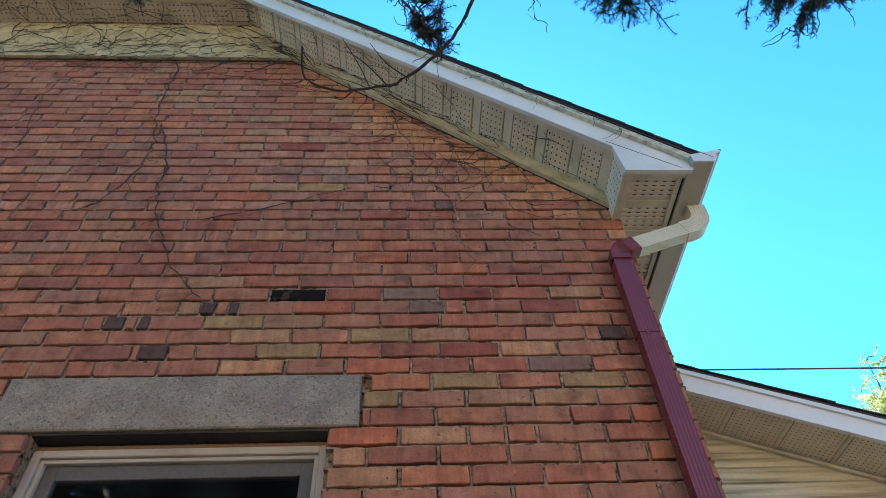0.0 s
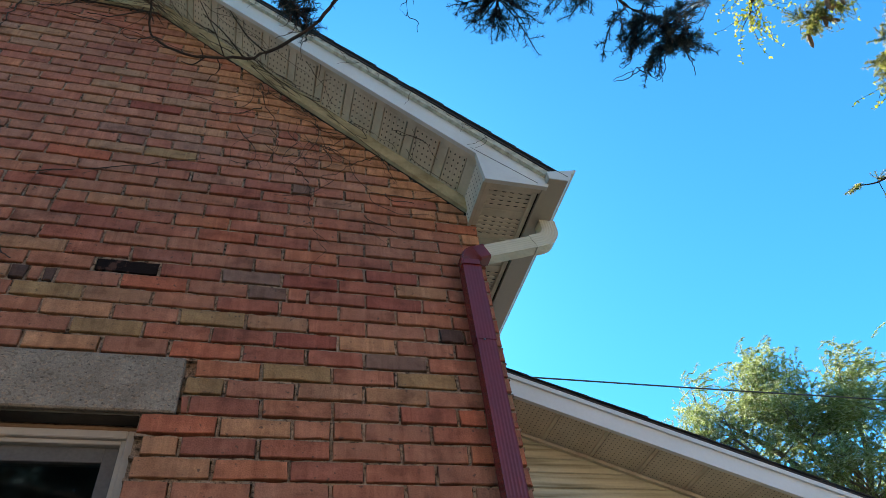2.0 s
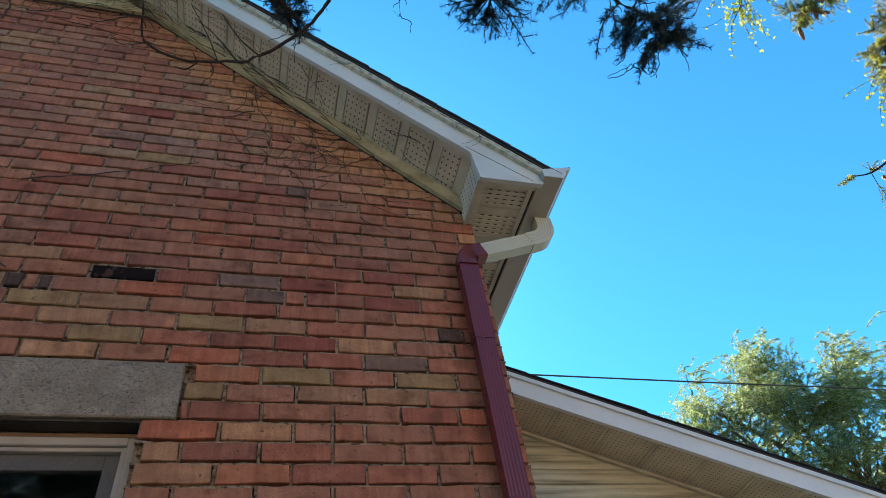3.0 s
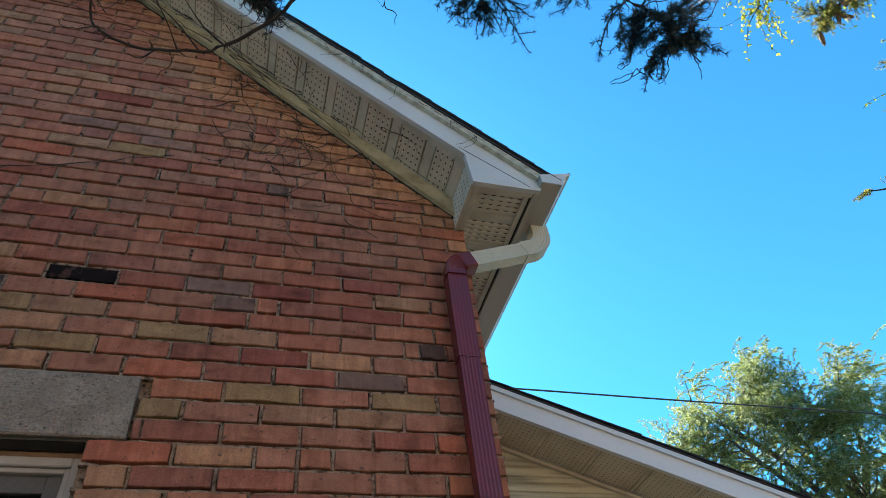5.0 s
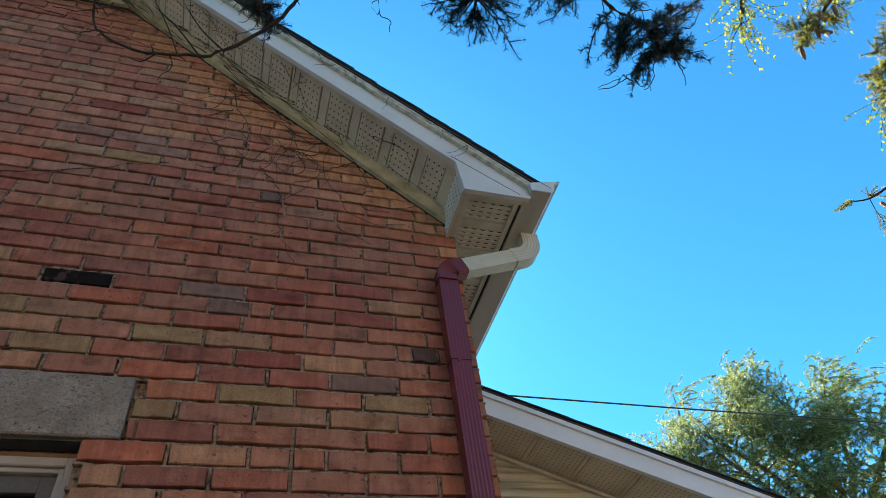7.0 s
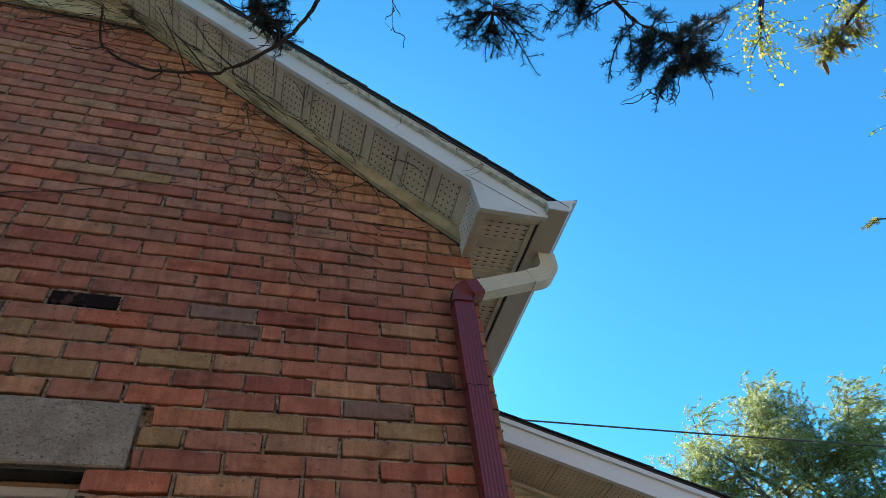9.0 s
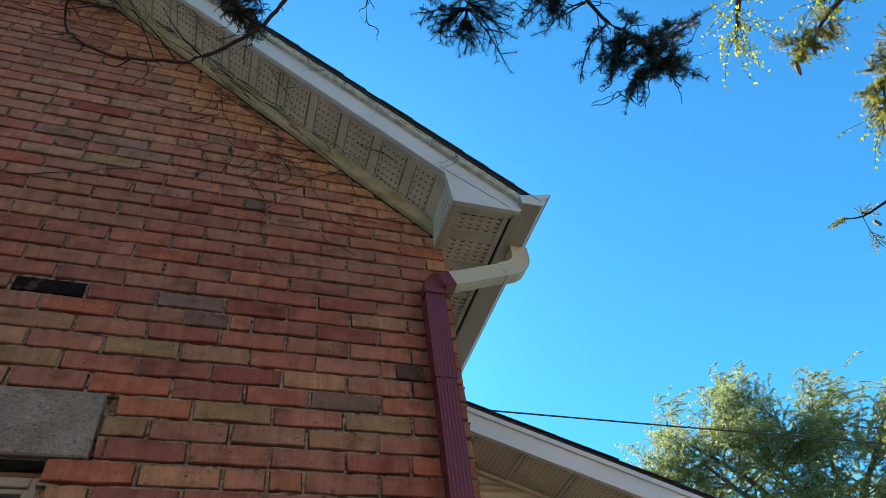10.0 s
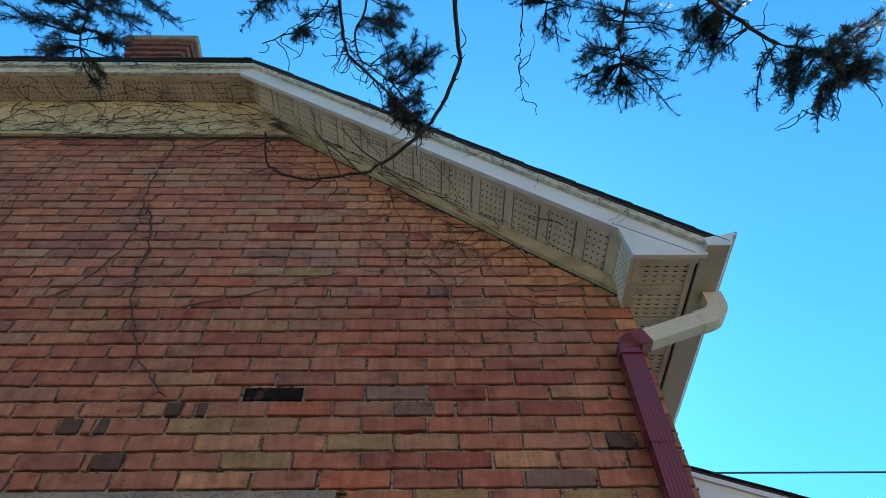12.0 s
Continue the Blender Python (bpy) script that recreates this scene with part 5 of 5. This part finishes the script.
bm = bmesh.new()
for k in range(180):
    x, z = -3.0 + 2.45 * rv2.random(), 5.17 + 0.36 * rv2.random()
    head = rv2.choice((0.0, 3.14)) + rv2.gauss(0, 0.5)
    line = runner(x, z, 0.22 + 0.5 * rv2.random() ** 2, rv2, head, 0.22)
    r = 0.0008 + 0.0019 * rv2.random() ** 2
    tube(bm, [(u, frieze_y(min(max(w, 5.0), 5.545)) - 0.012 * rv2.random(), min(max(w, 5.0), 5.545)) for u, w in line], r * 1.3, r * 0.6, 4)
for k in range(80):
    x, y = -3.0 + 2.2 * rv2.random(), OVER + 0.02 + 0.16 * rv2.random()
    line = runner(x, y, 0.15 + 0.35 * rv2.random(), rv2, None, 0.2)
    r = 0.0007 + 0.0014 * rv2.random()
    tube(bm, [(u, min(max(w, OVER + 0.01), -0.09), SOF_Z - 0.008 - 0.008 * rv2.random()) for u, w in line], r * 1.2, r * 0.6, 4)
for k in range(30):
    x = -3.0 + 2.1 * rv2.random()
    line = runner(x, 5.57 + 0.08 * rv2.random(), 0.1 + 0.2 * rv2.random(), rv2, rv2.choice((0.0, 3.14)) + rv2.gauss(0, 0.4), 0.2)
    tube(bm, [(u, OVER - 0.041, min(max(w, 5.50), 5.675)) for u, w in line], 0.0016, 0.0008, 4)
tagged(mesh_ob("climbing_vine", bm, M_VINE), "tangled leafless vine runners over the cream frieze", "vine", group="vines on the wall", kind="stuff")
bm = bmesh.new()
for k in range(34):
    x = 0.0 + 0.72 * rv2.random()
    z = gable_top(x) - 0.02 - 0.55 * rv2.random() ** 1.4
    line = runner(x, z, 0.12 + 0.34 * rv2.random(), rv2, -1.4 + rv2.gauss(0, 0.6), 0.2)
    r = 0.0009 + 0.0012 * rv2.random()
    tube(bm, [(u, VY - 0.003 * rv2.random(), min(w, gable_top(u) - 0.01)) for u, w in line], r * 1.2, r * 0.6, 4)
for k in range(34):
    x = -3.0 + 2.6 * rv2.random()
    line = runner(x, BEND_Z - 0.02, 0.15 + 0.3 * rv2.random(), rv2, -1.57 + rv2.gauss(0, 0.7), 0.16)
    tube(bm, [(u, VY - 0.003 * rv2.random(), min(w, BEND_Z - 0.015)) for u, w in line], 0.0018, 0.0008, 4)
tagged(mesh_ob("climbing_vine", bm, M_VINE), "fine bare tendrils hanging down over the upper bricks", "vine", group="vines on the wall", kind="stuff")
bm = bmesh.new()
for _ in range(60):
    x = -0.7 + 1.3 * rv2.random() ** 1.5
    tw = wander((x, 0, 0), (rv2.gauss(0.6, 0.8), 0, rv2.gauss(0, 0.5)), 0.15 + 0.3 * rv2.random(), rv2, 8, 0, 0.3)
    off = rv2.random() * 0.14 - 0.03
    tube(bm, [(q.x, -0.052, rake_pt(q.x, off + 0.5 * q.z)) for q in tw if q.x < 1.05] or [(x, -0.052, rake_pt(x)), (x + 0.05, -0.052, rake_pt(x + 0.05))], 0.002 * (0.5 + rv2.random()), 0.0008, 4)
for _ in range(26):
    x = -0.8 + 1.7 * rv2.random()
    y = OVER + 0.02 + 0.2 * rv2.random()
    tw = wander((x, y, 0), (rv2.gauss(0.5, 0.8), rv2.gauss(0, 0.6), 0), 0.12 + 0.22 * rv2.random(), rv2, 7, 0, 0.3)
    tube(bm, [(q.x, min(max(q.y, OVER + 0.01), -0.05), soffit_z(q.x) - 0.012) for q in tw if q.x < 1.04] or [(x, y, soffit_z(x) - 0.012), (x + .03, y, soffit_z(x + .03) - 0.012)], 0.0016, 0.0008, 3)
tagged(mesh_ob("climbing_vine", bm, M_VINE), "thin leafless vine runners along the sloping frieze", "vine", group="vines on the wall", kind="stuff")
bm = bmesh.new()
for _ in range(26):
    x = -0.9 + 2.1 * rv2.random()
    tw = wander((x, 0, fascia_top(x) - 0.05), (rv2.gauss(0.7, 0.6), 0, rv2.gauss(-0.6, 0.3)), 0.05 + 0.12 * rv2.random(), rv2, 6, 0.05, 0.35)
    tube(bm, [(q.x, OVER - 0.04, min(q.z, fascia_top(q.x) - 0.012)) for q in tw], 0.0018, 0.0008, 3)
tagged(mesh_ob("climbing_vine", bm, M_VINE), "short leafless vine tips hanging over the fascia", "vine", group="vines on the wall", kind="stuff")

# ---- bricks of the gable wall, laid course by course ----
rb = random.Random(21)
MESHES = {}


def brick_mesh(w, h, variant, upper=False):
    """A brick face with softened, slightly uneven arrises; origin at its lower left front corner."""
    key = (round(w, 2), variant, upper)
    if key in MESHES:
        return MESHES[key]
    rv = random.Random(variant * 31 + int(key[0] * 1000))
    w = key[0]
    b = 0.0022
    def j():
        return (rv.random() - 0.5) * 0.0055
    def e():
        return max(-0.0036, min(0.0036, rv.gauss(0, 0.0016)))
    n = 4
    low = [(w * i / n + (e() * 6 if 0 < i < n else e()), e()) for i in range(n + 1)]
    high = [(w * i / n + (e() * 6 if 0 < i < n else e()), h + e()) for i in range(n + 1)]
    outer = low + high[::-1]
    m = len(outer)
    cy = h / 2
    vs, fs = [], []
    for (x, z) in outer:
        vs.append((x, 0.05, z))
    for (x, z) in outer:
        vs.append((x, b + abs(j()) * 0.6, z))
    for (x, z) in outer:
        vs.append((x - b * (1 if x > w - 0.01 else (-1 if x < 0.01 else 0)), j() * 0.3, z - b * (1 if z > cy else -1)))
    for i in range(m):
        k = (i + 1) % m
        fs.append((i, k, m + k, m + i))
        fs.append((m + i, m + k, 2 * m + k, 2 * m + i))
    for i in range(n):
        fs.append((2 * m + i, 2 * m + i + 1, 3 * m - 2 - i, 3 * m - 1 - i))
    me = bpy.data.meshes.new("brick")
    me.from_pydata(vs, [], fs)
    me.update()
    MESHES[key] = me
    return me


# bricks that stand out: course, from x, to x, material
ODD = [(5, -0.366, -0.188, "black"), (4, -0.272, -0.062, "orange"), (5, 0.07, 0.275, "grey"), (4, 0.165, 0.30, "grey"), (2, -0.04, 0.152, "buff"),
       (0, 0.6, 0.805, "grey"), (-1, 0.247, 0.465, "buff"), (-2, 0.008, 0.122, "buff"), (-3, 0.925, 1.02, "orange"), (-4, -0.1, 0.117, "orange"),
       (2, 0.895, 0.985, "soot"), (1, -0.808, -0.715, "soot"), (4, -0.638, -0.590, "soot"), (4, -0.533, -0.499, "soot"), (3, -0.98, -0.91, "soot"),
       (3, -0.856, -0.820, "soot"), (13, 0.29, 0.375, "grey"), (14, -0.73, -0.52, "orange"), (1, 0.28, 0.49, "red"), (5, 0.285, 0.49, "red"), (4, 0.61, 0.81, "red"), (20, -0.5, -0.29, "red"),
       (3, -0.61, -0.40, "buff"), (2, -0.49, -0.285, "rake"), (1, -0.385, -0.17, "buff"), (0, -0.505, -0.30, "rake"), (-4, 0.135, 0.35, "rake"), (-5, -0.08, 0.02, "rake"),
       (0, -0.06, 0.15, "orange"), (-1, 0.72, 0.93, "buff"), (1, 0.505, 0.71, "rake"), (6, 0.61, 0.815, "red"), (8, -0.05, 0.16, "orange"), (15, -0.35, -0.145, "buff")]
ODD_MAT = {"black": M_BRICK_BLACK, "grey": M_BRICK_GREY, "orange": M_BRICK_ORANGE, "buff": M_BRICK_BUFF, "rake": M_BRICK_RAKE, "red": M_BRICK_RED, "soot": M_BRICK_SOOT}


def openings(r):
    if -3 <= r <= -1:
        return [(-1.212, 0.004)]
    if r < -3 and course_z(r) > WIN[2] - 0.06:
        return [(WIN[0], WIN[1])]
    return []


def course_bricks(r):
    """The bricks of one course as (x from, x to, odd material)."""
    pitch = 0.2285 if r < 0 else PITCH
    phase = (0.055 if r % 2 else 0.162) + (rb.random() - 0.5) * 0.008
    if r < 0:
        phase = (0.026 if r % 2 else 0.135) + (rb.random() - 0.5) * 0.008
    elif r > 12:
        phase += 0.021
    cuts = []
    x = phase - pitch * 40
    while x < CORNER:
        if x > LEFT:
            cuts.append(x + (rb.random() - 0.5) * 0.009)
        x += pitch
    ends = [LEFT] + cuts + [CORNER]
    if ends[-1] - ends[-2] < 0.04:
        ends.pop(-2)
    spans = [[a, b, ""] for a, b in zip(ends, ends[1:])]
    for q in spans[:]:
        if rb.random() < 0.035 and q[1] - q[0] > 0.2:
            m = (q[0] + q[1]) / 2 + (rb.random() - 0.5) * 0.03
            spans.remove(q)
            spans += [[q[0], m, ""], [m, q[1], ""]]
    holes = [(a, b, "") for a, b in openings(r)] + [(a - 0.005, b + 0.005, c) for rr, a, b, c in ODD if rr == r]
    for ha, hb, c in holes:
        if c:
            for a, b, _ in spans:
                near = 0.05 if hb - ha > 0.15 else 0.012
                if a < ha < a + near:
                    ha = a
                if b - near < hb < b:
                    hb = b
        out = []
        for a, b, k in spans:
            if b <= ha or a >= hb:
                out.append([a, b, k])
                continue
            if ha - a > 0.022:
                out.append([a, ha, k])
            if b - hb > 0.022:
                out.append([hb, b, k])
        if c:
            out.append([ha, hb, c])
        spans = out
    return spans


far = {False: ([], []), True: ([], [])}
n_near = 0
jv, jf = [], []


def joint_strip(rows):
    """Faces across rows of four points: back edge, two front edges, back edge."""
    base = len(jv)
    for row in rows:
        jv.extend(row)
    for k in range(len(rows) - 1):
        for q in range(3):
            i = base + 4 * k + q
            jf.append((i, i + 1, i + 5, i + 4))


def bed_joint(z, a, b):
    """Raked mortar under a course, leaving a ragged crack below the bricks above."""
    n = max(2, int((b - a) / 0.032))
    rows = []
    for k in range(n + 1):
        x = a + (b - a) * k / n
        y = 0.0045 + 0.004 * rj.random() + (0.008 if rj.random() < 0.05 else 0)
        lo, hi = z - 0.0075, z + 0.0022 + rj.gauss(0, 0.0012)
        rows.append(((x, 0.03, lo), (x, y, lo), (x, y + 0.0015, hi), (x, 0.03, hi)))
    joint_strip(rows)


def head_joint(x, z0, z1):
    rows = []
    half = 0.0048
    for k in range(5):
        z = z0 + (z1 - z0) * k / 4
        y = 0.0045 + 0.004 * rj.random()
        e = rj.gauss(0, 0.0010)
        rows.append(((x - half + e, 0.03, z), (x - half + e, y, z), (x + half + e, y, z), (x + half + e, 0.03, z)))
    joint_strip(rows)


rj = random.Random(77)
for r in range(-37, 36):
    z0, z1 = course_z(r), course_z(r + 1)
    upper = r > 12
    reach = min(CORNER, BEND_X + (BEND_Z - z0) / RAKE + 0.1)
    if z0 < BEND_Z:
        edge = LEFT
        for ha, hb in openings(r) + [(reach, reach)]:
            if ha > edge:
                bed_joint(z0, edge, ha)
            edge = hb
    for a, b, odd in course_bricks(r):
        top = gable_top(a)
        if z0 > top + 0.01:
            continue
        # orange bricks along the rake, their colour raised for bounced light
        if not odd and b > -0.3 and z1 > gable_top((a + b) / 2) - 0.26 and rb.random() < 0.72:
            odd = "rake"
        if b < CORNER - 0.01 and not any(abs(b - ha) < 0.03 for ha, hb in openings(r)):
            head_joint(b, z0 - 0.001, z1 - 0.004)
        w = b - a - (0.0110 if r < 1 else 0.0090) - rb.random() * 0.003
        h = z1 - z0 - 0.0110 - rb.random() * 0.0025
        me = brick_mesh(w, 0.0622, rb.randrange(7), upper)
        lift = (rb.random() - 0.5) * 0.005 + (0.004 if odd == "black" else 0)
        tilt = (rb.random() - 0.5) * 0.012
        m = Matrix.Translation((a + 0.006, lift, z0 + 0.0060 + (rb.random() - 0.5) * 0.003)) @ Matrix.Rotation(tilt, 4, "Y")
        near = b > -0.9 and -6 <= r <= 22
        if (near and n_near < 295) or odd:
            n_near += 1
            if odd:
                me = me.copy()
            if not me.materials:
                me.materials.append(ODD_MAT[odd] if odd else (M_BRICK_UPPER if upper else M_BRICK))
            elif odd:
                me.materials[0] = ODD_MAT[odd]
            ob = new("brick", me)
            ob.parent = wall
            ob.matrix_basis = m @ Matrix.Diagonal((w / round(w, 2), 1, h / 0.0622, 1))
        else:
            far_v, far_f = far[upper]
            base = len(far_v)
            mm = m @ Matrix.Diagonal((w / round(w, 2), 1, h / 0.0622, 1))
            far_v += [tuple(mm @ v.co) for v in me.vertices]
            far_f += [tuple(base + i for i in p.vertices) for p in me.polygons]
for name, (vs, fs), mat, label in (("far_bricks", far[False], M_BRICK_JOINED, "weathered red bricks farther along the wall"),
                                   ("upper_bricks", far[True], M_BRICK_UPPER_JOINED, "weathered bricks high in the gable, paler to carry the brighter light there"),
                                   ("mortar_joints", (jv, jf), M_MORTAR, "crumbling raked mortar joints")):
    me = bpy.data.meshes.new(name)
    me.from_pydata(vs, [], fs)
    me.update()
    me.materials.append(mat)
    ob = new(name, me)
    ob.parent = wall
    tagged(ob, label, kind="stuff")
